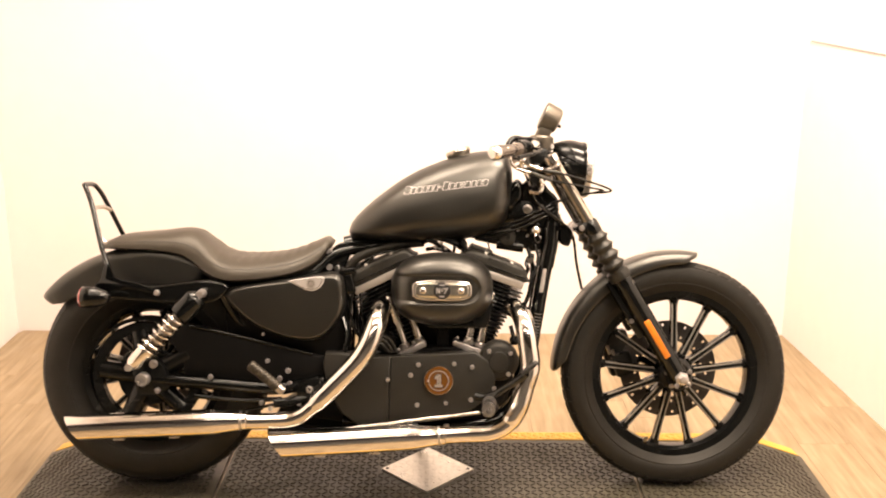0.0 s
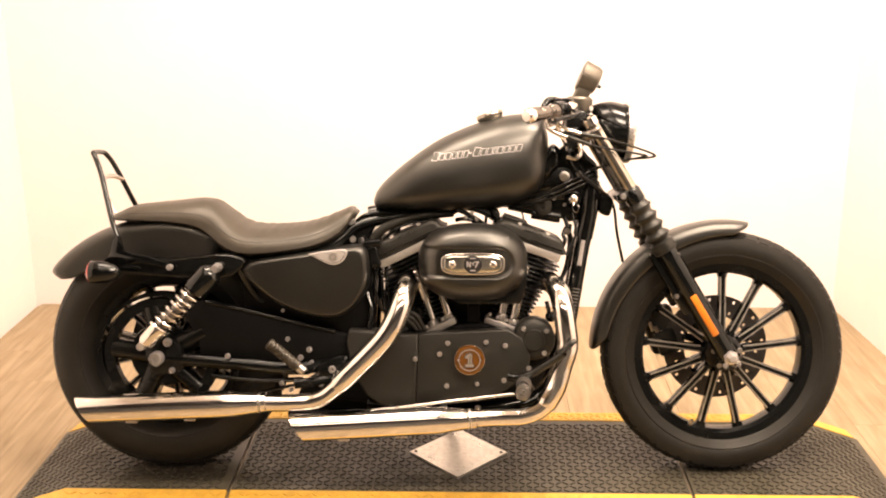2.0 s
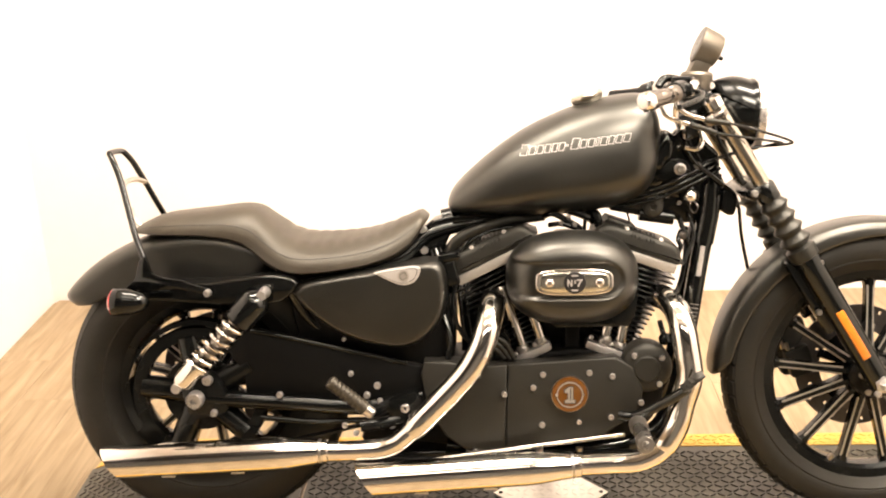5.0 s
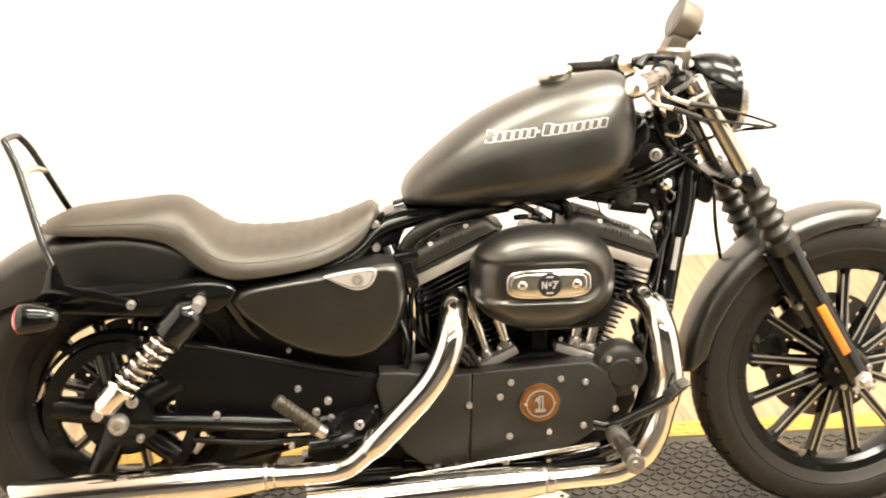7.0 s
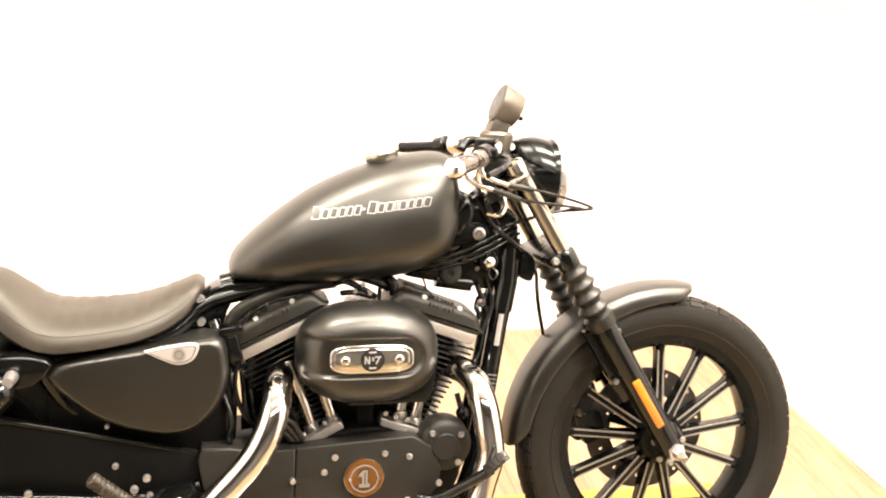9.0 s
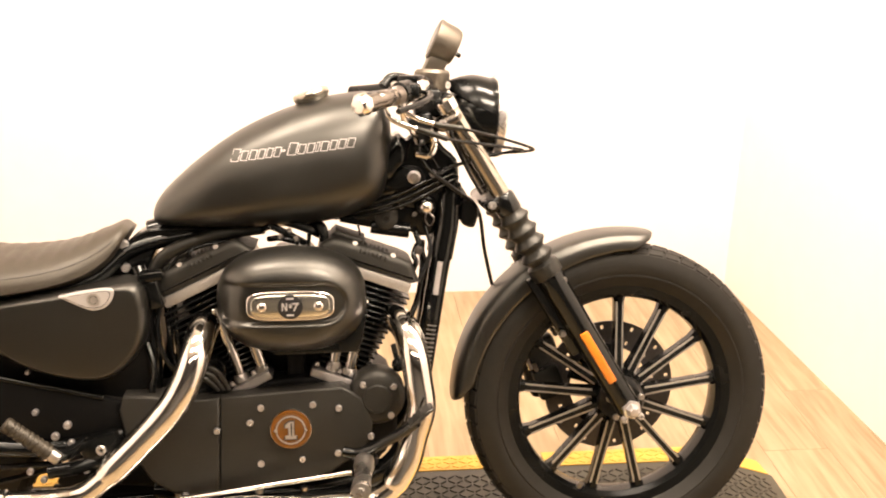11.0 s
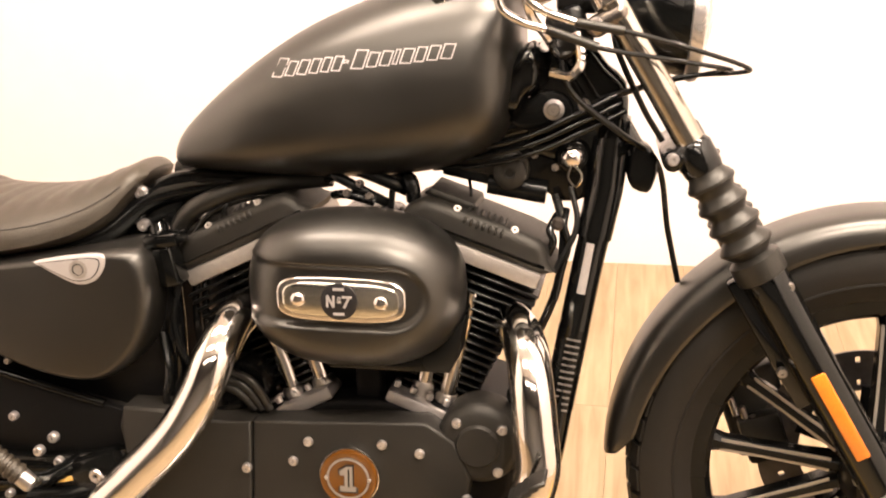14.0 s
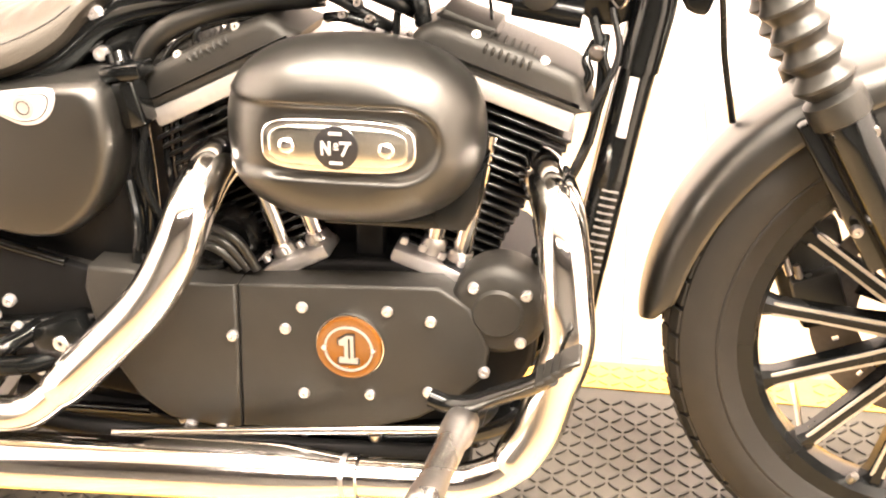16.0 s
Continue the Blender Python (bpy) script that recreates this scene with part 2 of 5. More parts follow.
def prism(bm, outline, y0, y1, bevel=0.0, seg=3, smooth=0):
    """The outline of (x, z) pushed from y0 (outer face) to y1, the outer edge rounded."""
    pts = [V(x, 0, z) for x, z in outline]
    if smooth:
        loop = smooth_line([*pts, pts[0]], smooth)[:-1]
    else:
        loop = pts
    c = sum(loop, V(0, 0, 0)) / len(loop)
    area = sum(a.x * b.z - b.x * a.z for a, b in zip(loop, loop[1:] + loop[:1])) / 2
    if area < 0:
        loop = loop[::-1]

    def inset(d):
        out = []
        for i, q in enumerate(loop):
            a, b = loop[i - 1], loop[(i + 1) % len(loop)]
            t = (b - a).normalized()
            out.append(q + V(-t.z, 0, t.x) * d)
        return out
    s = 1 if y1 > y0 else -1
    rings = [[V(q.x, y1, q.z) for q in loop]]
    if bevel:
        for k in range(seg + 1):
            a = math.pi / 2 * k / seg
            rings.append([V(q.x, y0 + s * bevel * (1 - math.sin(a)), q.z) for q in inset(bevel * (1 - math.cos(a)))])
    else:
        rings.append([V(q.x, y0, q.z) for q in loop])
    return loft(bm, rings)


def pillow(bm, outline, y_back, y_rim, y_face, share=0.2, smooth=4, steps=10):
    """A cover with a softly rounded rim: the outline shrinks towards its middle while it comes forward."""
    pts = [V(x, 0, z) for x, z in outline]
    loop = smooth_line([*pts, pts[0]], smooth)[:-1]
    c = sum(loop, V(0, 0, 0)) / len(loop)
    rings = [[V(q.x, y_back, q.z) for q in loop]]
    for k in range(steps + 1):
        a = math.pi / 2 * k / steps
        f = 1 - share * (1 - math.cos(a))
        y = y_rim + (y_face - y_rim) * math.sin(a)
        rings.append([V(c.x + (q.x - c.x) * f, y, c.z + (q.z - c.z) * f) for q in loop])
    for f in (0.6, 0.35, 0.12):
        f *= 1 - share
        rings.append([V(c.x + (q.x - c.x) * f, y_face - 0.002 * (1 - f), c.z + (q.z - c.z) * f) for q in loop])
    return loft(bm, rings)


def bolt(bm, p, axis, r=0.006, h=0.005):
    lathe(bm, [(r, -0.002), (r, h * 0.6), (r * 0.8, h), (r * 0.35, h), (r * 0.3, h * 0.5)], p, axis, 10)
    return bm


def B():
    return bmesh.new()


# ---- room ----
BACK, LEFT0, RIGHT0 = 1.53, -1.025, 2.335
LEFT1, RIGHT1, FRONT, EDGE, OAK_END = -1.03, 2.535, -5.6, -1.7, -3.5


def slab(name, a, b, z0, z1, thick, material, label, category):
    """A wall from a to b on the plan, its thickness behind."""
    d = V(b[0] - a[0], b[1] - a[1], 0)
    nrm = V(-d.y, d.x, 0).normalized() * thick
    bm = B()
    lo = [V(*a, z0), V(*b, z0), V(*b, z0) + nrm, V(*a, z0) + nrm]
    loft(bm, [lo, [q + V(0, 0, z1 - z0) for q in lo]])
    return thing(name, bm, material, label, category, "structure")


slab("wall_north", (LEFT0 - 0.1, BACK), (RIGHT0 + 0.1, BACK), FLOOR - 0.05, CEIL, 0.12, PLASTER, "plain white painted back wall of the photo booth", "wall")
slab("wall_west", (LEFT1, EDGE), (LEFT0, BACK), FLOOR - 0.05, CEIL, 0.12, PLASTER, "plain white painted side wall of the booth", "wall")
slab("wall_east", (RIGHT0, BACK), (RIGHT1, EDGE), FLOOR - 0.05, CEIL, 0.12, PLASTER, "white painted side wall with a faint horizontal seam", "wall")
# Unseen walls added to close the room; their grey tones the reflections.
slab("wall_south", (RIGHT1 + 1.6, FRONT), (LEFT1 - 1.6, FRONT), FLOOR - 0.05, CEIL, 0.12, UNSEEN_WALL, "unseen grey wall added behind the camera", "wall")
slab("wall_south_west", (LEFT1 - 1.5, FRONT), (LEFT1 - 1.5, EDGE), FLOOR - 0.05, CEIL, 0.12, UNSEEN_WALL, "unseen grey wall added beside the camera", "wall")
slab("wall_south_east", (RIGHT1 + 1.5, EDGE), (RIGHT1 + 1.5, FRONT), FLOOR - 0.05, CEIL, 0.12, UNSEEN_WALL, "unseen grey wall added beside the camera", "wall")
slab("wall_return_west", (LEFT1 - 1.5, EDGE), (LEFT1 - 0.12, EDGE), FLOOR - 0.05, CEIL, 0.12, UNSEEN_WALL, "unseen grey wall end added beside the booth", "wall")
slab("wall_return_east", (RIGHT1 + 0.12, EDGE), (RIGHT1 + 1.5, EDGE), FLOOR - 0.05, CEIL, 0.12, UNSEEN_WALL, "unseen grey wall end added beside the booth", "wall")
bm = B()
box(bm, (0.69, (BACK + EDGE) / 2, CEIL + 0.06), (3.8, BACK - EDGE + 0.3, 0.12))
thing("ceiling", bm, CEILING, "plain white ceiling carrying strip lamps", "ceiling", "structure")
# Unseen ceiling added behind the camera, dark so gloss black reflects little.
bm = B()
box(bm, (0.69, (EDGE + FRONT) / 2 - 0.15, CEIL + 0.06), (6.9, EDGE - FRONT, 0.12))
thing("ceiling_shop", bm, UNSEEN_CEILING, "unseen dark ceiling added behind the camera to dim reflections", "ceiling", "structure")
bm = B()
box(bm, (0.69, (BACK + OAK_END) / 2 + 0.1, FLOOR - 0.05), (6.9, BACK - OAK_END + 0.2, 0.08))
floor = thing("floor", bm, OAK, "pale oak-look plank floor", "floor", "structure")
# Unseen floor added past the planks, dark to cut bounce onto the bike.
bm = B()
box(bm, (0.69, (OAK_END + FRONT) / 2 - 0.05, FLOOR - 0.04), (6.9, OAK_END - FRONT + 0.1, 0.08))
thing("floor_shop", bm, UNSEEN_FLOOR, "unseen dark grey floor added behind the camera to cut bounce", "floor", "structure")

# ---- motorcycle lift ----
LX0, LX1, LY0, LY1 = -0.27, 1.85, -0.24, 0.36
RAMP, DROP = 0.165, 0.055
NEAR_IN, FAR_IN = -0.160, 0.282


def lift_z(x):
    """Height of the lift's top at x: flat, with short ramps at both ends."""
    return -DROP * max(0.0, (LX0 - x) / RAMP, (x - LX1) / RAMP)


def strip(x0, x1, y0, y1, up, thick, bevel_out=0):
    """A sheet that follows the lift's top, in three lengths; bevel_out thins it towards y0 (-1) or y1 (+1)."""
    for xs in ((x0, LX0, 0.172), (0.182, 1.420), (1.430, LX1, x1)):
        bm = B()
        rings = []
        for x in xs:
            z = lift_z(x) + up
            h0, h1 = thick, thick
            if bevel_out < 0:
                h0 = 0.002
            if bevel_out > 0:
                h1 = 0.002
            rings.append([V(x, y0, z - thick), V(x, y1, z - thick), V(x, y1, z - thick + h1), V(x, y0, z - thick + h0)])
        yield loft(bm, rings)


lift = tagged(new("motorcycle_lift"), "low steel motorcycle lift with ramped ends, standing on the floor", "lift")
bm = B()
rings = []
for x in (LX0 - RAMP + 0.004, LX0, LX1, LX1 + RAMP - 0.004):
    zt = lift_z(x) - 0.014
    rings.append([V(x, LY0 + 0.004, FLOOR), V(x, LY1 - 0.004, FLOOR), V(x, LY1 - 0.004, zt), V(x, LY0 + 0.004, zt)])
loft(bm, rings)
deck = part("deck", bm, PLATE, lift, "brown-tinted diamond plate steel deck")
for x in (0.177, 1.425):
    bm = B()
    box(bm, (x, LY0 + 0.001, (FLOOR - 0.014) / 2), (0.012, 0.01, -FLOOR - 0.016))
    part("seam", bm, BLACK_INK, lift, "dark joint in the steel side")
bm = B()
prism(bm, [(0.36, FLOOR + 0.003), (1.33, FLOOR + 0.003), (1.26, -0.018), (0.29, -0.018)], LY0 - 0.004, LY0 + 0.006, 0.002)
part("side_panel", bm, SHEET, lift, "bright galvanised panel on the steel side")
rnd = random.Random(5)
bm = B()
for k in range(110):
    x = LX0 + 0.01 + k * 0.0192
    for j, z in enumerate((-0.03, -0.048, -0.066)):
        c = V(x + 0.009 * (j % 2), LY0 + 0.002, z)
        box(bm, c, (0.012, 0.004, 0.005), Matrix.Rotation(radians(30 if (k + j) % 2 else -30), 4, "Y"))
tagged(part("plate_lugs", bm, PLATE, deck), kind="stuff")

tread = tagged(new("tread_mat"), "black rubber tread mat with yellow edges, lying on the lift", "floor mat")
for bm in strip(LX0 - RAMP, LX1 + RAMP, NEAR_IN, FAR_IN, -0.003, 0.010):
    part("mat_sheet", bm, MAT_RUBBER, tread)
for bm in strip(LX0 - RAMP + 0.01, LX1 + RAMP - 0.01, LY0, NEAR_IN, -0.001, 0.013, -1):
    part("edge_strip", bm, YELLOW, tread, "yellow bevelled safety edge")
for bm in strip(LX0 - RAMP + 0.01, LX1 + RAMP - 0.01, FAR_IN, LY1, -0.001, 0.013, 1):
    part("edge_strip", bm, YELLOW, tread, "yellow bevelled safety edge")

# a steel diamond let into the mat
plate = tagged(new("floor_plate"), "diamond-shaped bright steel plate screwed onto the tread mat", "metal plate")
bm = B()
dz = [V(0.655, 0.062, 0.0), V(0.795, -0.085, 0.0), V(0.935, 0.062, 0.0), V(0.795, 0.209, 0.0)]
loft(bm, [[q + V(0, 0, -0.004) for q in dz], [q + V(0, 0, 0.003) for q in dz]])
part("sheet", bm, SHEET, plate)
for q in ((0.672, 0.062), (0.918, 0.062)):
    part("screw", bolt(B(), V(q[0], q[1], 0.003), (0, 0, 1), 0.005, 0.002), BLACKMETAL, plate)

# ---- motorcycle ----
LEAN_DEG, STEER_DEG = 11.0, 1.5
bike = tagged(new("motorcycle"), "satin black cruiser motorcycle with chrome exhausts, leaning on a lift", "motorcycle")
bike.rotation_euler = (radians(-LEAN_DEG), 0, 0)
RAKE = radians(31.2)
FORK_DIR = V(-math.sin(RAKE), 0, math.cos(RAKE))
FAX = V(1.523, 0, 0.330)
RAX = V(-0.009, 0, 0.329)
HEAD = V(1.15, 0, 0.83)
STEER = Matrix.Translation(HEAD) @ Matrix.Rotation(radians(STEER_DEG), 4, FORK_DIR) @ Matrix.Translation(-HEAD)


RAISE = V(0, 0, 0)  # added to the parts round the steering head


def P(name, bm, material, parent=None, label="", steer=False, smooth=40.0):
    if RAISE.length:
        bmesh.ops.translate(bm, vec=RAISE, verts=bm.verts[:])
    if steer:
        bm.transform(STEER)
    return part(name, bm, material, parent or bike, label, smooth)


def wheel(centre, R, half, rim_r, spokes, first, steer, hub_half):
    """A cast wheel with its tyre."""
    c = V(*centre)
    ax = (0, 1, 0)
    w = half
    inner = rim_r + 0.012
    prof = [(inner, -w * 0.66), (inner + 0.008, -w * 0.8), (inner + (R - inner) * 0.35, -w * 0.97), (inner + (R - inner) * 0.6, -w),
            (inner + (R - inner) * 0.8, -w * 0.9), (R - 0.012, -w * 0.72), (R - 0.003, -w * 0.4), (R - 0.001, 0)]
    # fine raised rings on both sidewalls
    for f in (0.30,):
        k = next(i for i, (r, h) in enumerate(prof) if r > inner + (R - inner) * f)
        (r0, h0), (r1, h1) = prof[k - 1], prof[k]
        rr = inner + (R - inner) * f
        hh = h0 + (h1 - h0) * (rr - r0) / (r1 - r0)
        prof[k:k] = [(rr - 0.0022, hh), (rr - 0.0014, hh - 0.0010), (rr + 0.0014, hh - 0.0010), (rr + 0.0022, hh)]
    prof = prof + [(r, -h) for r, h in prof[:-1][::-1]]
    tyre = P("tyre", lathe(B(), prof, c, ax, 72, False), RUBBER, None, "black road tyre with grooved tread", steer)
    # tread blocks along both shoulders and the crown
    bm = B()
    nb = 54
    for k in range(nb):
        for s in (-1, 1):
            a0 = 2 * math.pi * (k + (0.5 if s > 0 else 0)) / nb
            lanes = [(0.30, 0.60, 0.0), (0.64, 0.86, 0.25)]
            for f0, f1, sh in lanes:
                ring0, ring1 = [], []
                for f, lift_r in ((f0, 0), (f1, 0)):
                    for da in (0.05, 0.86):
                        aa = a0 + (da + sh * f) * 2 * math.pi / nb
                        rr = R - 0.001 - (R - inner) * 0.45 * max(0, f - 0.3) ** 1.8
                        y = s * w * f
                        e = V(math.cos(aa), 0, math.sin(aa))
                        ring0.append(c + e * (rr - 0.008) + V(0, y, 0))
                        ring1.append(c + e * (rr + 0.0016) + V(0, y, 0))
                order = (0, 1, 3, 2)
                loft(bm, [[ring0[i] for i in order], [ring1[i] for i in order]])
    tb = P("tyre_tread", bm, RUBBER, tyre, "", steer)
    tagged(tb, kind="stuff")
    # rim
    rp = [(rim_r - 0.012, -w * 0.42), (rim_r - 0.004, -w * 0.66), (rim_r + 0.018, -w * 0.72), (rim_r + 0.020, -w * 0.62), (rim_r + 0.004, -w * 0.3),
          (rim_r + 0.004, w * 0.3), (rim_r + 0.020, w * 0.62), (rim_r + 0.018, w * 0.72), (rim_r - 0.004, w * 0.66), (rim_r - 0.012, w * 0.42), (rim_r - 0.014, 0)]
    rp = rp + [rp[0]]
    rim = P("wheel_rim", lathe(B(), rp, c, ax, 64, False), BLACKMETAL, None, "black cast wheel rim", steer)
    hub = [(0.02, -hub_half), (0.036, -hub_half), (0.046, -hub_half * 0.8), (0.05, -hub_half * 0.4), (0.05, hub_half * 0.4), (0.046, hub_half * 0.8), (0.03, hub_half)]
    P("hub", lathe(B(), hub, c, ax, 32), BLACKMETAL, rim, "", steer)
    for k in range(spokes):
        a = radians(first) + 2 * math.pi * k / spokes
        e, s = V(math.cos(a), 0, math.sin(a)), V(-math.sin(a), 0, math.cos(a))
        bm = B()
        rings = []
        for r, hw, d in ((0.042, 0.0115, 0.026), (0.09, 0.0092, 0.022), (0.15, 0.0086, 0.019), (rim_r - 0.03, 0.0092, 0.018), (rim_r - 0.010, 0.0150, 0.018)):
            q = c + e * r
            rings.append([q + s * hw + V(0, -d * 0.55, 0), q + s * hw * 0.45 + V(0, -d, 0), q - s * hw * 0.45 + V(0, -d, 0), q - s * hw + V(0, -d * 0.55, 0),
                          q - s * hw + V(0, d * 0.5, 0), q + s * hw + V(0, d * 0.5, 0)])
        loft(bm, rings)
        sp = P("spoke", bm, BLACKMETAL, rim, "", steer, 25)
        for sg in (-1, 1):
            bm = B()
            rings = []
            for r, hw, d in ((0.06, 0.0103, 0.0245), (0.15, 0.0086, 0.0192), (rim_r - 0.024, 0.0096, 0.0182)):
                q = c + e * r + s * sg * hw * 0.72
                rings.append([q + s * 0.0020 + V(0, -d * 0.86, 0), q - s * 0.0020 + V(0, -d * 0.86, 0), q - s * 0.0020 + V(0, -d * 0.72, 0), q + s * 0.0020 + V(0, -d * 0.72, 0)])
            for ring in rings:
                for q in ring:
                    q.y -= 0.0012
            loft(bm, rings)
            ob = P("spoke_edge", bm, SPOKE_EDGE, rim, "machined bright edge of a spoke", steer)
    return rim


def rotor(c, r0, r1, y, holes, steer, material):
    """A drilled disc: cells are left out for the holes."""
    bm = B()
    n, lanes = 120, 7
    for lane in range(lanes):
        ra, rb = r0 + (r1 - r0) * lane / lanes, r0 + (r1 - r0) * (lane + 1) / lanes
        for k in range(n):
            if (lane in (1, 5) and k % 10 == 2) or (lane in (3,) and k % 10 == 7):
                continue
            a, b = 2 * math.pi * k / n, 2 * math.pi * (k + 1) / n
            lo = [V(c.x + r * math.cos(t), y - 0.0025, c.z + r * math.sin(t)) for r, t in ((ra, a), (rb, a), (rb, b), (ra, b))]
            loft(bm, [lo, [q + V(0, 0.005, 0) for q in lo]])
    ob = P("brake_disc", bm, material, None, "drilled steel brake disc", steer)
    bm = B()
    for k in range(5):
        a = 2 * math.pi * k / 5 + 0.3
        e = V(math.cos(a), 0, math.sin(a))
        tube(bm, [V(c.x, y - 0.004, c.z) + e * 0.03, V(c.x, y - 0.004, c.z) + e * (r0 + 0.008)], 0.011, 8, False)
    P("disc_carrier", bm, BLACKMETAL, ob, "", steer)
    return ob


front_rim = wheel(FAX, 0.3315, 0.052, 0.230, 13, 90, True, 0.075)
wheel(RAX, 0.3315, 0.078, 0.19, 13, 83, False, 0.09)
rotor(FAX, 0.088, 0.146, 0.06, 12, True, ROTOR)
rotor(RAX, 0.088, 0.146, 0.098, 12, False, ROTOR)

# rear drive pulley and belt
bm = B()
lathe(bm, [(0.128, -0.118), (0.155, -0.118), (0.157, -0.112), (0.157, -0.086), (0.15, -0.084), (0.128, -0.09), (0.128, -0.118)], (RAX.x, 0, RAX.z), (0, 1, 0), 64, False)
lathe(bm, [(0.03, -0.108), (0.086, -0.110), (0.088, -0.104), (0.086, -0.098), (0.03, -0.096), (0.03, -0.108)], (RAX.x, 0, RAX.z), (0, 1, 0), 48, False)
pulley = P("drive_pulley", bm, BLACKMETAL, None, "black toothed drive pulley")
for k in range(5):
    a = 2 * math.pi * k / 5 + 0.5
    e = V(math.cos(a), 0, math.sin(a))
    bm = tube(B(), [V(RAX.x, -0.102, RAX.z) + e * 0.03, V(RAX.x, -0.102, RAX.z) + e * 0.135], (0.03, 0.026), 10, False)
    P("pulley_arm", bm, BLACKMETAL, pulley)
bm = B()
for s in (1, -1):
    loft(bm, [[V(x, y, z + dz) for y, dz in ((-0.116, -0.002), (-0.09, -0.002), (-0.09, 0.002), (-0.116, 0.002))]
              for x, z in ((RAX.x + 0.02, RAX.z + s * 0.158), (0.30, 0.33 + s * 0.095), (0.55, 0.335 + s * 0.042))])
P("drive_belt", bm, RUBBER, None, "black toothed drive belt")


# ---- fenders ----
def fender(c, radius, half, a0, a1, skirt, rows=34, tail=0.25):
    """An arched sheet round a wheel; skirt(u) is the depth of its side at the share u of its length."""
    bm = B()
    rings = []
    for i in range(rows + 1):
        u = i / rows
        a = radians(a0 + (a1 - a0) * u)
        e = V(math.cos(a), 0, math.sin(a))
        d = skirt(u)
        R = radius(u)
        end = min(u, 1 - u) / 0.07
        nose = 1.0 if end >= 1 else 0.45 + 0.55 * math.sqrt(max(0.0, 1 - (1 - end) ** 2))
        h = half * nose
        ring = []
        side = max(0.004, d * (1.0 if end >= 1 else tail + (1 - tail) * end))
        crown = min(0.034, side)
        outer = [(-h, -side - 0.0)] + ([(-h, -side * 0.6 - crown * 0.4)] if side > crown else [(-h, -side)])
        for k in range(9):
            g = math.pi / 2 * k / 8
            outer.append((-h * math.cos(g) ** 0.62, -crown + crown * math.sin(g) ** 0.8))
        outer = outer + [(-y, z) for y, z in outer[:-1][::-1]]
        for y, z in outer:
            ring.append(V(c.x, 0, c.z) + e * (R + z) + V(0, y, 0))
        for y, z in outer[::-1]:
            ring.append(V(c.x, 0, c.z) + e * (R + z - 0.004) + V(0, y * 0.955, 0))
        rings.append(ring)
    loft(bm, rings)
    return bm


P("front_fender", fender(FAX, lambda u: 0.363, 0.062, 179, 80, lambda u: 0.030 + 0.014 * math.sin(math.pi * u), 60), DENIM, None, "satin black front mudguard", True)
P("rear_fender", fender(RAX, lambda u: 0.392 - 0.020 * min(1.0, u * 2.0), 0.100, 146, 58, lambda u: 0.056 + 0.072 * min(1, u * 1.9), 60, 0.62), DENIM, None, "satin black rear mudguard")

# ---- seat ----
SX = (-0.150, -0.10, -0.05, 0.02, 0.09, 0.126, 0.155, 0.20, 0.25, 0.36, 0.43, 0.476, 0.502, 0.516)
ST = (0.710, 0.731, 0.738, 0.745, 0.752, 0.747, 0.727, 0.692, 0.679, 0.683, 0.700, 0.720, 0.729, 0.718)
SB = (0.690, 0.686, 0.682, 0.676, 0.658, 0.632, 0.610, 0.595, 0.592, 0.604, 0.620, 0.648, 0.686, 0.708)
SW = (0.070, 0.098, 0.104, 0.106, 0.108, 0.112, 0.128, 0.150, 0.158, 0.145, 0.118, 0.092, 0.070, 0.045)


def seat_ring(x, grow=0.0, pleat=True):
    t, b, w = ease(SX, ST, x), ease(SX, SB, x), ease(SX, SW, x)
    ring = []
    n = 40
    for k in range(n):
        a = 2 * math.pi * k / n
        cy, cz = math.cos(a), math.sin(a)
        y = w * math.copysign(abs(cy) ** 0.62, cy)
        z = (t + b) / 2 + (t - b) / 2 * math.copysign(abs(cz) ** 0.68, cz)
        if cz > 0:
            z -= 0.27 * (t - b) * (y / w) ** 2
            if pleat and 0.165 < x < 0.46 and abs(y) < w * 0.62:
                z += 0.0022 * abs(math.sin((x - 0.165) / 0.030 * math.pi))
        ring.append(V(x, y, z))
    return ring


bm = loft(B(), [seat_ring(x) for x in np.linspace(-0.150, 0.516, 150)])
seat = P("seat", bm, VINYL, None, "black vinyl two-up seat with pleated rider dip")


def seam_line(bm, frac, x0, x1, r=0.0013):
    pts = []
    for x in np.linspace(x0, x1, 40):
        ring = seat_ring(float(x), 0, False)
        pts.append(ring[int(frac * 40) % 40] + V(0, 0, 0.0004))
    tube(bm, pts, r, 6, False)


bm = B()
seam_line(bm, 0.425, -0.13, 0.49, 0.0008)
seam_line(bm, 0.075, -0.13, 0.49, 0.0008)
P("seat_seam", bm, BLACK_INK, seat, "stitched seam")
# ---- tank ----
TX = (0.563, 0.570, 0.590, 0.653, 0.733, 0.813, 0.893, 0.960, 1.000, 1.022, 1.036)
TT = (0.752, 0.770, 0.796, 0.852, 0.907, 0.945, 0.971, 0.982, 0.982, 0.970, 0.935)
TB = (0.738, 0.727, 0.722, 0.718, 0.715, 0.716, 0.722, 0.738, 0.758, 0.784, 0.830)
TW = (0.030, 0.066, 0.088, 0.112, 0.125, 0.131, 0.132, 0.126, 0.116, 0.098, 0.064)


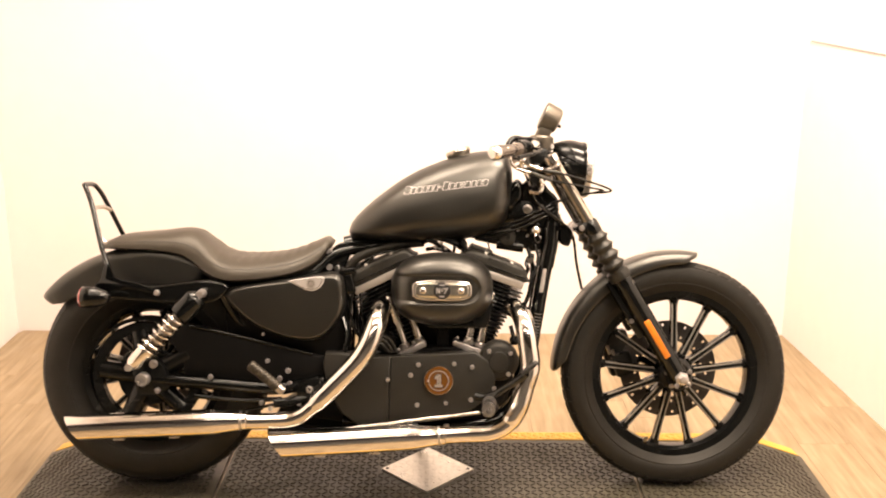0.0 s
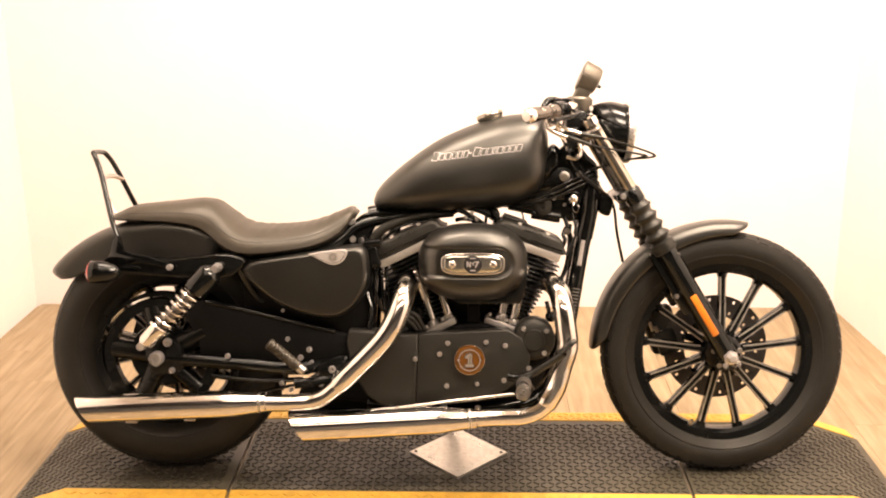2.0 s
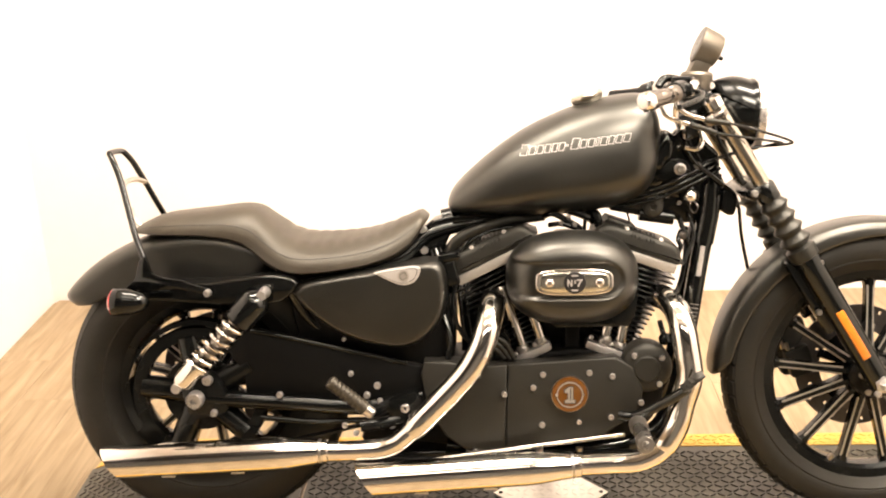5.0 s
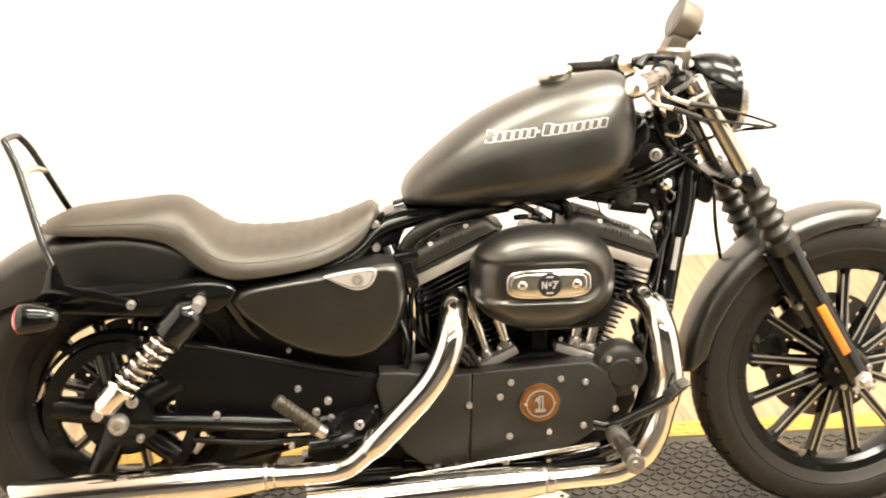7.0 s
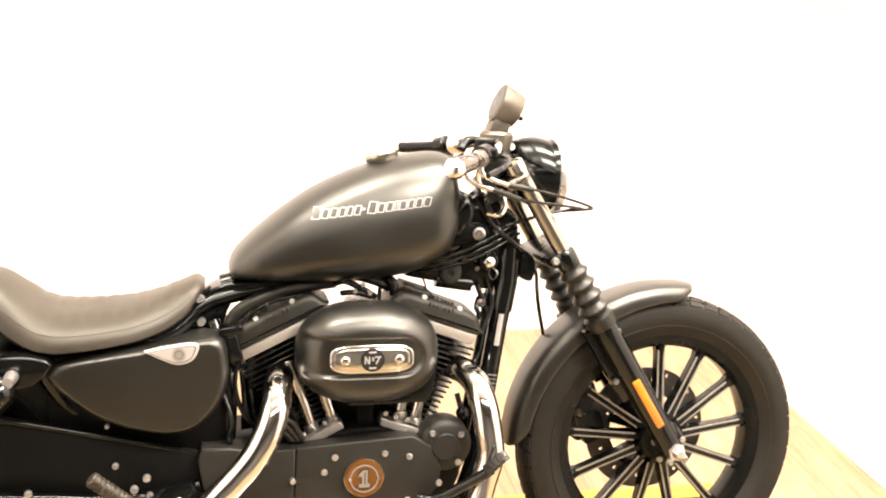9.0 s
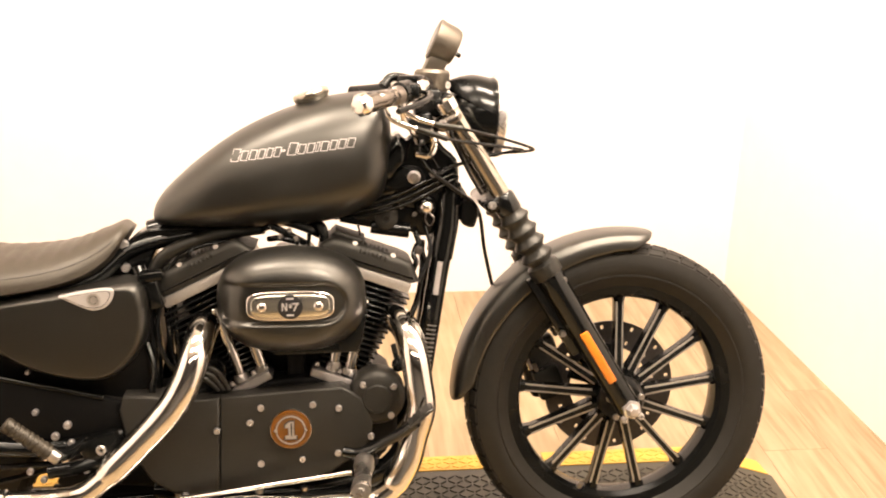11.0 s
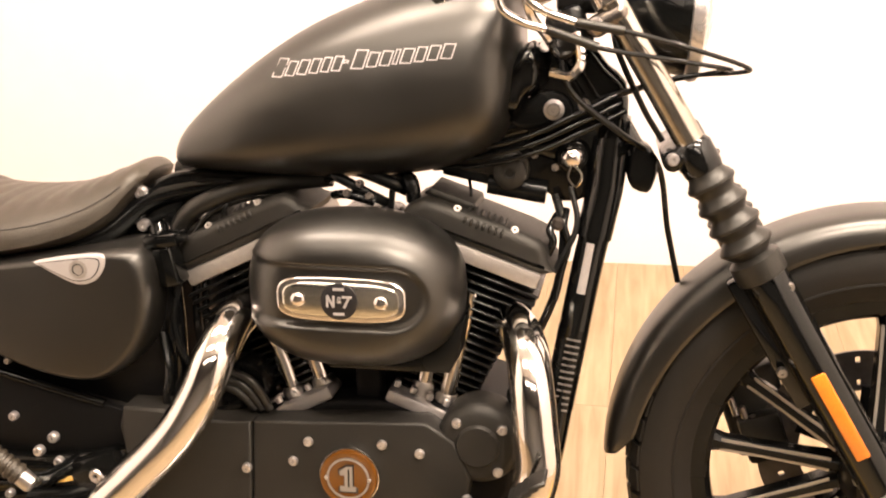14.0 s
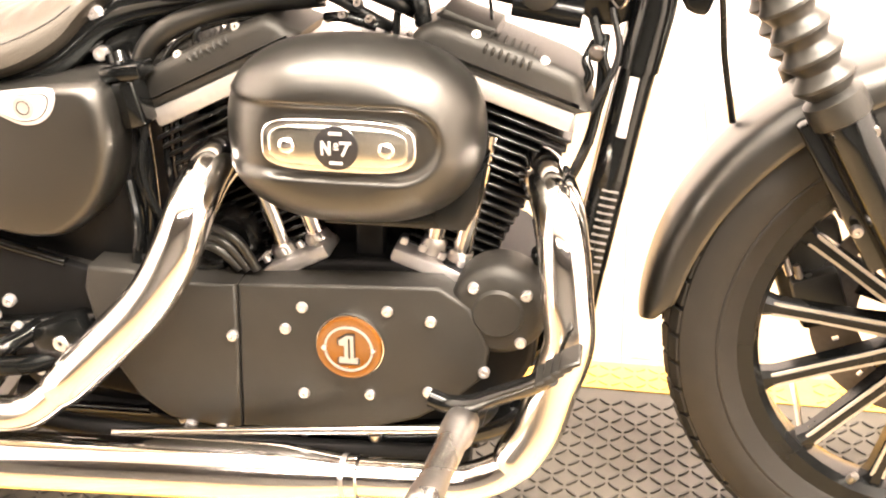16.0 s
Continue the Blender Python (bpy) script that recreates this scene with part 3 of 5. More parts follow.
def tank_ring(x, n=48):
    t, b, w = ease(TX, TT, x), ease(TX, TB, x), ease(TX, TW, x)
    zc = b + 0.36 * (t - b)
    ring = []
    for k in range(n):
        a = 2 * math.pi * k / n
        cy, cz = math.cos(a), math.sin(a)
        y = w * math.copysign(abs(cy) ** 0.88, cy)
        z = zc + (t - zc if cz > 0 else zc - b) * math.copysign(abs(cz) ** 0.85, cz)
        ring.append(V(x, y, z))
    return ring


def tank_side(x, z):
    """The tank's right flank at (x, z)."""
    t, b, w = ease(TX, TT, x), ease(TX, TB, x), ease(TX, TW, x)
    zc = b + 0.36 * (t - b)
    s = min(0.999, abs(z - zc) / (t - zc if z > zc else zc - b)) ** (1 / 0.85)
    return V(x, -w * math.sqrt(1 - s * s) ** 0.88, z)


tank = P("fuel_tank", loft(B(), [tank_ring(x) for x in np.linspace(0.563, 1.036, 70)]), DENIM, None, "satin black teardrop fuel tank")
bm = B()
lathe(bm, [(0.030, -0.012), (0.0345, -0.002), (0.0375, 0.003), (0.0375, 0.009), (0.034, 0.0135), (0.020, 0.0155), (0.0, 0.016)], (0.881, -0.006, 0.972), (-0.33, 0, 1), 40)
P("fuel_cap", bm, FORK_CHROME, tank, "chrome fuel cap")
# the maker's name, as plain slanted silver outlines
widths = (15, 13, 13, 12, 11, 12, 7, 16, 13, 13, 6, 14, 12, 13, 14)
x = 0.724
scale_w = 0.240 / (sum(widths) + 3.0 * len(widths))
for i, wd in enumerate(widths):
    w = wd * scale_w
    tall = 0.0235 if i in (0, 7) else (0.004 if i == 6 else 0.0185)
    zb = 0.855 + (x - 0.724) * 0.118 + (0.008 if i == 6 else 0)
    bm = B()
    e = min(0.20, 0.0015 / w)
    g = min(0.4, 0.0013 / tall)
    bars = ((0, e, 0, 1), (1 - e, 1, 0, 1), (0, 1, 0, g), (0, 1, 1 - g, 1))
    for u0, u1, v0, v1 in bars:
        quad = [tank_side(x + u * w + v * tall * 0.30, zb + v * tall) for u, v in ((u0, v0), (u1, v0), (u1, v1), (u0, v1))]
        loft(bm, [[q + V(0, 0.001, 0) for q in quad], [q + V(0, -0.0007, 0) for q in quad]])
    P("name_bar", bm, SILVER_INK, tank, "slanted silver outline on the tank")
    x += w + 3.0 * scale_w

# ---- side cover ----
OIL = [(0.213, 0.570), (0.245, 0.590), (0.33, 0.604), (0.43, 0.617), (0.522, 0.630), (0.552, 0.620), (0.560, 0.575), (0.554, 0.522), (0.535, 0.484), (0.50, 0.452), (0.465, 0.441), (0.42, 0.443), (0.36, 0.458), (0.30, 0.486), (0.24, 0.535)]
cover = P("side_cover", pillow(B(), OIL, -0.05, -0.135, -0.162, 0.13), DENIM, None, "satin black oil tank cover")
EMB = [(0.402, 0.611), (0.45, 0.619), (0.499, 0.624), (0.503, 0.609), (0.490, 0.590), (0.464, 0.583), (0.434, 0.594)]
P("badge", prism(B(), EMB, -0.1655, -0.135, 0.0015, 2, 3), SILVER_INK, cover, "silver shield badge")
mid = V(0.458, 0, 0.606)
inner = [(mid.x + (x - mid.x) * 0.86, mid.z + (z - mid.z) * 0.80) for x, z in EMB]
P("badge_line", prism(B(), inner, -0.1660, -0.160, 0, 1, 3), BLACKMETAL, cover, "dark outline inside the badge")
inner = [(mid.x + (x - mid.x) * 0.83, mid.z + (z - mid.z) * 0.75) for x, z in EMB]
P("badge_face", prism(B(), inner, -0.1665, -0.160, 0, 1, 3), SILVER_INK, cover)
for r0, r1, m in ((0.0, 0.0138, BLACKMETAL), (0.0, 0.0128, CAST), (0.0072, 0.0079, BLACKMETAL)):
    y = -0.1662 - 0.0006 * (r1 < 0.0135) - 0.0006 * (r1 < 0.01)
    prof = [(r0, 0.0), (r1, 0.0), (r1, 0.0012), (r0, 0.0012)]
    bm = lathe(B(), prof + prof[:1] if r0 else prof[1:], (0.467, y + 0.001, 0.604), (0, -1, 0), 28, r0 == 0)
    P("badge_ring", bm, m, cover)

# Black block added behind the side cover in place of the deep shade there.
bm = prism(B(), [(0.20, 0.585), (0.30, 0.60), (0.56, 0.622), (0.566, 0.50), (0.555, 0.41), (0.50, 0.375), (0.36, 0.40), (0.22, 0.44)], -0.100, 0.09, 0.008, 2)
P("battery_box", bm, MATTE_BLACK, None, "black filler behind the side cover, standing for deep shade")

# ---- rear end ----
shock_top, shock_low = V(0.167, -0.212, 0.578), V(-0.031, -0.212, 0.374)


def shock(sgn):
    a, b = V(shock_top.x, sgn * 0.212, shock_top.z), V(shock_low.x, sgn * 0.212, shock_low.z)
    d = (b - a).normalized()
    ln = (b - a).length
    bm = B()
    lathe(bm, [(0.014, 0.0), (0.027, 0.012), (0.0325, 0.02), (0.0325, 0.080), (0.028, 0.084)], a, d, 24)
    body = P("shock_absorber", bm, GLOSS, None, "gloss black and chrome rear shock absorber")
    bm = lathe(B(), [(0.019, 0.06), (0.019, ln * 0.78)], a, d, 16)
    P("damper_rod", bm, DARK_CHROME, body)
    bm = lathe(B(), [(0.031, ln * 0.755), (0.031, ln * 0.772), (0.0235, ln * 0.78), (0.022, ln * 0.94), (0.018, ln * 0.97), (0.010, ln)], a, d, 24)
    P("damper_body", bm, CHROME, body, "chrome lower damper body")
    u = d.orthogonal().normalized()
    w = d.cross(u)
    pts = []
    turns = 7.0
    for k in range(int(turns * 16) + 1):
        t = k / (turns * 16)
        ang = t * turns * 2 * math.pi
        pts.append(a + d * (0.080 + t * (ln * 0.76 - 0.080)) + 0.0270 * (math.cos(ang) * u + math.sin(ang) * w))
    P("coil_spring", tube(B(), pts, 0.0042, 8, False), CHROME, body, "chrome coil spring")
    for q, m in ((a, BOLT), (b, BOLT)):
        bm = lathe(B(), [(0.010, 0.02), (0.0125, -0.020), (0.0125, -0.026), (0.009, -0.030)], q, (0, -sgn * -1, 0), 16)
        P("mounting_bolt", bm, m, body, "plated mounting bolt")


shock(-1)
shock(1)

# swing arm, axle plates
for s in (-1, 1):
    bm = B()
    tube(bm, [V(0.01, s * 0.135, 0.325), V(0.2, s * 0.135, 0.312), V(0.36, s * 0.13, 0.300), V(0.50, s * 0.12, 0.32)], 0.019, 12)
    arm = P("swing_arm", bm, GLOSS, None, "gloss black swing arm tube")
    bm = prism(B(), [(-0.048, 0.395), (0.02, 0.392), (0.055, 0.345), (0.06, 0.30), (0.02, 0.282), (-0.03, 0.29)], s * 0.152, s * 0.125, 0.004, 2, 2)
    P("axle_plate", bm, BLACKMETAL, arm)
    bm = lathe(B(), [(0.0075, 0.016), (0.0075, 0.028), (0.016, 0.028), (0.0195, 0.022), (0.0195, 0.0)], (RAX.x, s * 0.15, RAX.z), (0, s, 0), 24)
    P("axle_nut", bm, BOLT, arm, "plated axle nut")
    for q in ((0.020, 0.372), (0.03, 0.296)):
        bm = bolt(B(), V(q[0], s * 0.152, q[1]), (0, s, 0), 0.012 if q[1] > 0.3 else 0.008, 0.014)
        P("adjuster_bolt", bm, BOLT, arm)
# belt guards
bm = loft(B(), [[V(x, y, z + dz) for y, dz in ((-0.122, -0.006), (-0.088, -0.006), (-0.088, 0.006), (-0.122, 0.006))]
                for x, z in [(RAX.x + 0.168 * math.cos(radians(a)), RAX.z + 0.168 * math.sin(radians(a))) for a in range(165, 60, -7)] + [(0.20, 0.452), (0.34, 0.416), (0.49, 0.382)]])
P("belt_guard", bm, GLOSS, None, "gloss black upper belt guard")
bm = prism(B(), [(0.07, 0.482), (0.135, 0.480), (0.25, 0.452), (0.50, 0.388), (0.53, 0.36), (0.53, 0.29), (0.40, 0.296), (0.20, 0.300), (0.115, 0.292), (0.098, 0.33), (0.095, 0.38), (0.06, 0.43)], -0.124, -0.112, 0.004, 2)
belt_cover = P("belt_cover", bm, MATTE_BLACK, None, "black belt cover plate")
for y, pts, r in ((-0.122, [(0.115, 0.476), (0.153, 0.470), (0.30, 0.436), (0.465, 0.397)], 0.0065), (-0.128, [(0.13, 0.276), (0.20, 0.268), (0.268, 0.263), (0.378, 0.268)], 0.007)):
    P("cover_edge", tube(B(), [V(x, y, z) for x, z in pts], r, 12, False), GLOSS, belt_cover, "rounded glossy edge")
# frame rails
for s in (-1, 1):
    bm = B()
    tube(bm, [V(-0.12, s * 0.100, 0.583), V(0.05, s * 0.105, 0.580), V(0.20, s * 0.105, 0.586), V(0.34, s * 0.095, 0.596), V(0.45, s * 0.07, 0.625), V(0.53, s * 0.04, 0.68), V(0.70, s * 0.025, 0.712)], 0.0155, 12)
    P("rear_frame_rail", bm, GLOSS, None, "gloss black frame rail")
    bm = prism(B(), [(-0.13, 0.562), (0.0, 0.552), (0.12, 0.545), (0.20, 0.553), (0.235, 0.592), (0.205, 0.608), (0.15, 0.610), (0.04, 0.596), (-0.11, 0.590)], s * 0.172, s * 0.12, 0.006, 3, 2)
    strut = P("fender_strut", bm, GLOSS, None, "gloss black fender strut")
    bm = tube(B(), [V(0.20, s * 0.12, 0.60), V(0.22, s * 0.10, 0.54), V(0.27, s * 0.085, 0.47), V(0.40, s * 0.085, 0.41), V(0.52, s * 0.08, 0.36)], 0.015, 12)
    P("frame_tube", bm, GLOSS, None)
    bm = tube(B(), [V(0.53, s * 0.05, 0.64), V(0.548, s * 0.07, 0.59), V(0.56, s * 0.085, 0.50), V(0.555, s * 0.08, 0.40), V(0.54, s * 0.08, 0.28)], 0.017, 12)
    P("frame_tube", bm, GLOSS, None)
# frame casting between seat and tank, with cover and bolts
bm = prism(B(), [(0.475, 0.622), (0.49, 0.665), (0.528, 0.706), (0.60, 0.722), (0.72, 0.714), (0.66, 0.698), (0.585, 0.69), (0.56, 0.66), (0.545, 0.62), (0.51, 0.604)], -0.044, 0.044, 0.006, 3, 2)
P("seat_bracket", bm, GLOSS, None, "gloss black frame bracket")
for q in ((0.506, 0.687), (0.507, 0.640)):
    P("bracket_bolt", bolt(B(), V(q[0], -0.046, q[1]), (0, -1, 0), 0.0095, 0.008), BOLT, None, "chrome bolt")
bm = tube(B(), [V(0.78, -0.03, 0.714), V(0.70, -0.045, 0.706), V(0.64, -0.055, 0.692), V(0.592, -0.06, 0.670), V(0.566, -0.06, 0.640), V(0.560, -0.06, 0.59)], 0.0135, 14)
P("wire_sleeve", bm, BOOT, None, "dull black braided wiring sleeve")
bm = tube(B(), [V(0.72, -0.06, 0.694), V(0.66, -0.06, 0.684), V(0.612, -0.065, 0.662), V(0.585, -0.07, 0.625)], 0.004, 10)
P("wire_sleeve", bm, GLOSS, None, "black cable")
bm = box(B(), (0.565, -0.105, 0.636), (0.048, 0.045, 0.017), Matrix.Rotation(radians(-9), 4, "Y"), 0.004)
box(bm, (0.569, -0.105, 0.600), (0.030, 0.038, 0.058), Matrix.Rotation(radians(-14), 4, "Y"), 0.006, 3)
P("strap_bracket", bm, GLOSS, None, "black clamp bracket")

# sissy bar
legs = [V(-0.088, -0.172, 0.596), V(-0.097, -0.165, 0.636), V(-0.130, -0.126, 0.695), V(-0.170, -0.076, 0.806), V(-0.186, -0.062, 0.845), V(-0.199, -0.050, 0.868), V(-0.206, -0.034, 0.876)]
bm = tube(B(), legs + [V(q.x, -q.y, q.z) for q in legs[::-1]], 0.0072, 12)
sissy = P("sissy_bar", bm, GLOSS, None, "gloss black tubular sissy bar")
P("cross_bar", tube(B(), [V(-0.166, -0.079, 0.798), V(-0.174, -0.040, 0.808), V(-0.176, 0, 0.810), V(-0.174, 0.040, 0.808), V(-0.166, 0.079, 0.798)], 0.006, 8), STEEL, sissy, "bright cross bar")
for s in (-1, 1):
    # bracket: a plate that runs up the leg and arches forward to its bolt
    o = [(-0.142, 0.588), (-0.118, 0.612), (-0.108, 0.650), (-0.094, 0.660), (-0.080, 0.622), (-0.055, 0.612), (-0.015, 0.606), (0.022, 0.592), (0.047, 0.584), (0.047, 0.572), (0.020, 0.578), (-0.03, 0.588), (-0.09, 0.584)]
    P("sissy_bracket", prism(B(), o, s * 0.186, s * 0.178, 0.002, 2), GLOSS, sissy, "gloss black mounting plate")
    P("brace_bolt", bolt(B(), V(0.041, s * 0.187, 0.578), (0, s, 0), 0.0085, 0.012), BOLT, sissy, "chrome bolt")
bm = tube(B(), [V(-0.165, -0.03, 0.750), V(-0.158, -0.03, 0.715), V(-0.135, -0.03, 0.705), V(-0.10, -0.03, 0.70)], 0.004, 6)
P("seat_tab", bm, STEEL, None, "bright seat tab")

# rear turn signals
for s in (-1, 1):
    bm = lathe(B(), [(0.027, 0.0), (0.030, 0.004), (0.030, 0.020), (0.027, 0.046), (0.019, 0.067), (0.008, 0.077), (0.002, 0.078)], (-0.153, s * 0.235, 0.571), (1, 0, -0.02), 24)
    sig = P("turn_signal", bm, GLOSS, None, "gloss black bullet turn signal with red lens")
    bm = lathe(B(), [(0.004, -0.008), (0.020, -0.006), (0.0275, 0.0), (0.0275, 0.008)], (-0.153, s * 0.235, 0.571), (1, 0, -0.02), 24)
    P("lens", bm, RED, sig, "red lens")
    P("stem", tube(B(), [V(-0.10, s * 0.225, 0.571), V(-0.098, s * 0.10, 0.574)], 0.010, 10, False), GLOSS, sig)

# ---- exhaust ----
def exhaust(pts, r, muffler, name_label, shield):
    bm = tube(B(), pts, r, 20, True, True, 8)
    pipe = P("exhaust_pipe", bm, CHROME, None, name_label)
    first, last, rs = shield
    line = smooth_line(pts[first:last], 8)
    n = len(line)
    bm = B()
    rings = []
    up = V(0, 1, 0)
    for i, q in enumerate(line):
        t = (line[min(i + 1, n - 1)] - line[max(i - 1, 0)]).normalized()
        up = (up - t * up.dot(t)).normalized()
        side = t.cross(up)
        rad = rs if 1 < i < n - 2 else r + (rs - r) * (0.25 if i in (0, n - 1) else 0.8)
        rings.append([q + rad * (math.cos(a) * up + math.sin(a) * side) for a in (2 * math.pi * k / 24 for k in range(24))])
    P("heat_shield", loft(bm, rings), CHROME, pipe, "chrome heat shield over the pipe")
    a, b, r0 = muffler
    a, b = V(*a), V(*b)
    d = (b - a).normalized()
    ln = (b - a).length
    n = 32
    x = d
    up = V(0, 0, 1) - d * d.z
    up.normalize()
    side = d.cross(up)
    rings = []
    prof = [(r0 - 0.006, 0.03), (r0 - 0.004, -0.0), (r0, 0.0), (r0, ln - 0.10), (r0 * 0.97, ln - 0.075), (r0 * 0.80, ln - 0.022), (r0 * 0.72, ln), (r + 0.003, ln + 0.004), (r + 0.003, ln + 0.016), (r, ln + 0.018)]
    for i, (rad, h) in enumerate(prof):
        ring = []
        for k in range(n):
            an = 2 * math.pi * k / n
            slash = 0.042 * (1 - math.sin(an)) / 2 if i in (0, 1, 2) else 0
            ring.append(a + d * (h + slash) + rad * (math.cos(an) * side + math.sin(an) * up))
        rings.append(ring)
    muf = P("muffler", loft(B(), rings, False), CHROME, None, "chrome slash-cut muffler")
    bm = lathe(B(), [(r0 - 0.007, ln * 0.5), (r0 - 0.007, ln * 0.06)], a, d, 20)
    P("muffler_core", bm, BLACKMETAL, muf)
    bm = lathe(B(), [(r0 * 0.70, ln - 0.012), (r0 * 0.735, ln - 0.010), (r0 * 0.735, ln + 0.002), (r0 * 0.70, ln + 0.004)], a, d, 24)
    P("clamp", bm, STEEL, muf, "steel band clamp")
    for h in (0.30, 0.62):
        bm = box(B(), a + d * ln * h + V(0, 0, -r0 - 0.001), (0.03, 0.014, 0.006), None, 0.001)
        P("weld_tab", bm, STEEL, muf)
    return pipe


exhaust([V(0.27, -0.20, 0.219), V(0.36, -0.20, 0.221), V(0.425, -0.20, 0.228), V(0.475, -0.20, 0.262), V(0.56, -0.195, 0.345), V(0.605, -0.19, 0.395), V(0.634, -0.18, 0.445), V(0.650, -0.160, 0.492), V(0.657, -0.12, 0.520), V(0.664, -0.07, 0.532)], 0.0225,
        ((-0.215, -0.20, 0.198), (0.275, -0.20, 0.220), 0.0365), "chrome rear cylinder exhaust pipe", (3, 10, 0.0292))
exhaust([V(0.825, -0.20, 0.181), V(0.91, -0.20, 0.186), V(0.975, -0.20, 0.191), V(1.025, -0.198, 0.218), V(1.052, -0.195, 0.265), V(1.068, -0.19, 0.320), V(1.083, -0.188, 0.375), V(1.078, -0.182, 0.43), V(1.071, -0.168, 0.478), V(1.062, -0.14, 0.512), V(1.048, -0.10, 0.528), V(1.03, -0.05, 0.53)], 0.0235,
        ((0.352, -0.20, 0.152), (0.83, -0.20, 0.181), 0.0365), "chrome front cylinder exhaust pipe", (3, 12, 0.0282))

# ---- engine ----
VO = V(0.849, 0, 0.160)
CASE = [(0.47, 0.205), (0.45, 0.25), (0.455, 0.32), (0.50, 0.365), (0.60, 0.38), (0.70, 0.395), (0.78, 0.415), (0.88, 0.42), (0.97, 0.41), (1.03, 0.38), (1.04, 0.30), (0.98, 0.215), (0.86, 0.185), (0.70, 0.18)]
engine = P("crankcase", prism(B(), CASE, -0.10, 0.14, 0.01, 3, 2), MATTE_BLACK, None, "black engine crankcase")


def cylinder(sgn, deg, reach, shift, tall):
    """One cylinder with its fins, head, silver rocker spacer and rocker cover."""
    ang = radians(deg) * sgn
    ax = V(math.sin(ang), 0, math.cos(ang))
    rt = V(math.cos(ang), 0, -math.sin(ang))
    m = Matrix((rt, V(0, 1, 0), ax)).transposed().to_4x4()

    def at(d, off=0.0, y=0.0):
        return VO + ax * d + rt * off + V(0, y, 0)
    bm = lathe(B(), [(0.047, 0.21), (0.047, reach)], VO, ax, 24)
    cyl = P("cylinder", bm, BLACKMETAL, None, "black finned cylinder")
    # head block in front of the fins
    for k in range(17):
        d = reach - 0.022 - k * 0.0118
        tip = ease((0.26, 0.30, 0.37, 0.42, 0.48), (0.046, 0.046, 0.056, 0.070, 0.078), d)
        inner = 0.06
        lo, hi = (-tip, inner) if sgn < 0 else (-inner, tip)
        bm = box(B(), at(d, (lo + hi) / 2, -0.005), (hi - lo, 0.135 + (0.012 if k < 6 else 0), 0.0044), m, 0.0014, 1)
        P("fin", bm, BLACKMETAL, cyl)
    bm = box(B(), at(reach, shift, -0.005), (0.196, 0.158, 0.022), m, 0.004)
    P("rocker_spacer", bm, CAST, cyl, "bare silver rocker spacer")
    # cover: low front face, sloping shoulder, ribbed top
    o = [(-0.099, 0.0), (0.099, 0.0), (0.100, 0.45), (0.088, 0.85), (0.060, 1.0), (-0.060, 1.0), (-0.086, 0.85), (-0.101, 0.45)]
    bm = prism(B(), [(x, z * tall) for x, z in o], -0.086, 0.03, 0.014, 4, 2)
    bm.transform(Matrix.Translation(at(reach + 0.010, shift)) @ m)
    rock = P("rocker_cover", bm, WRINKLE, None, "wrinkle black rocker cover")
    o = [(-0.040, 0.0), (0.034, 0.0), (0.028, 0.012), (-0.034, 0.012)]
    bm = prism(B(), o, -0.062, 0.02, 0.005, 2, 0)
    bm.transform(Matrix.Translation(at(reach + 0.008 + tall, shift - 0.045)) @ m)
    P("cover_cap", bm, WRINKLE, rock)
    for k in range(7):
        bm = box(B(), at(reach + 0.004 + tall, shift - 0.020 + 0.0085 * k, -0.072), (0.0042, 0.034, 0.014), m @ Matrix.Rotation(radians(28), 4, "X"), 0.0018, 1)
        P("cover_rib", bm, WRINKLE, rock)
    for q in (-0.035, 0.045):
        P("cover_bolt", bolt(B(), at(reach + 0.007 + tall, shift + q, -0.074), m.to_3x3() @ V(0, -0.8, 0.6), 0.006, 0.006), CAST, rock, "plated screw")
    return cyl


cylinder(-1, 25.5, 0.487, 0.035, 0.046)
cylinder(1, 19.0, 0.480, -0.030, 0.044)
# intake and breather block between the cylinders
bm = prism(B(), [(0.77, 0.40), (0.90, 0.40), (0.925, 0.52), (0.745, 0.52)], -0.048, 0.04, 0.008, 2)
P("breather_block", bm, MATTE_BLACK, None, "dull black block between the cylinders")
bm = box(B(), (0.838, -0.066, 0.435), (0.036, 0.04, 0.07), None, 0.008)
P("breather_plug", bm, MATTE_BLACK, None, "black breather plug")
bm = tube(B(), [V(0.74, 0, 0.60), V(0.84, -0.02, 0.60), V(0.94, 0, 0.60)], 0.032, 14)
box(bm, (0.84, -0.045, 0.62), (0.08, 0.08, 0.12), None, 0.01)
P("intake_manifold", bm, BLACKMETAL, None)
for pts, r in (([V(0.78, -0.05, 0.715), V(0.80, -0.075, 0.722), V(0.84, -0.07, 0.70), V(0.86, -0.05, 0.685)], 0.007),
               ([V(0.80, -0.03, 0.725), V(0.83, -0.06, 0.728), V(0.87, -0.065, 0.715), V(0.89, -0.04, 0.70)], 0.009),
               ([V(0.79, -0.06, 0.695), V(0.815, -0.08, 0.70), V(0.85, -0.075, 0.69)], 0.006),
               ([V(0.87, -0.03, 0.72), V(0.895, -0.06, 0.718), V(0.90, -0.06, 0.69)], 0.010)):
    P("engine_hose", tube(B(), pts, r, 10), BLACKMETAL, None, "black hose under the tank")
for q in ((0.815, -0.082, 0.702), (0.845, -0.082, 0.698), (0.832, -0.08, 0.715)):
    P("hose_clip", bolt(B(), V(*q), (0, -1, 0.3), 0.0055, 0.01), DARK_CHROME, None, "plated hose clip")

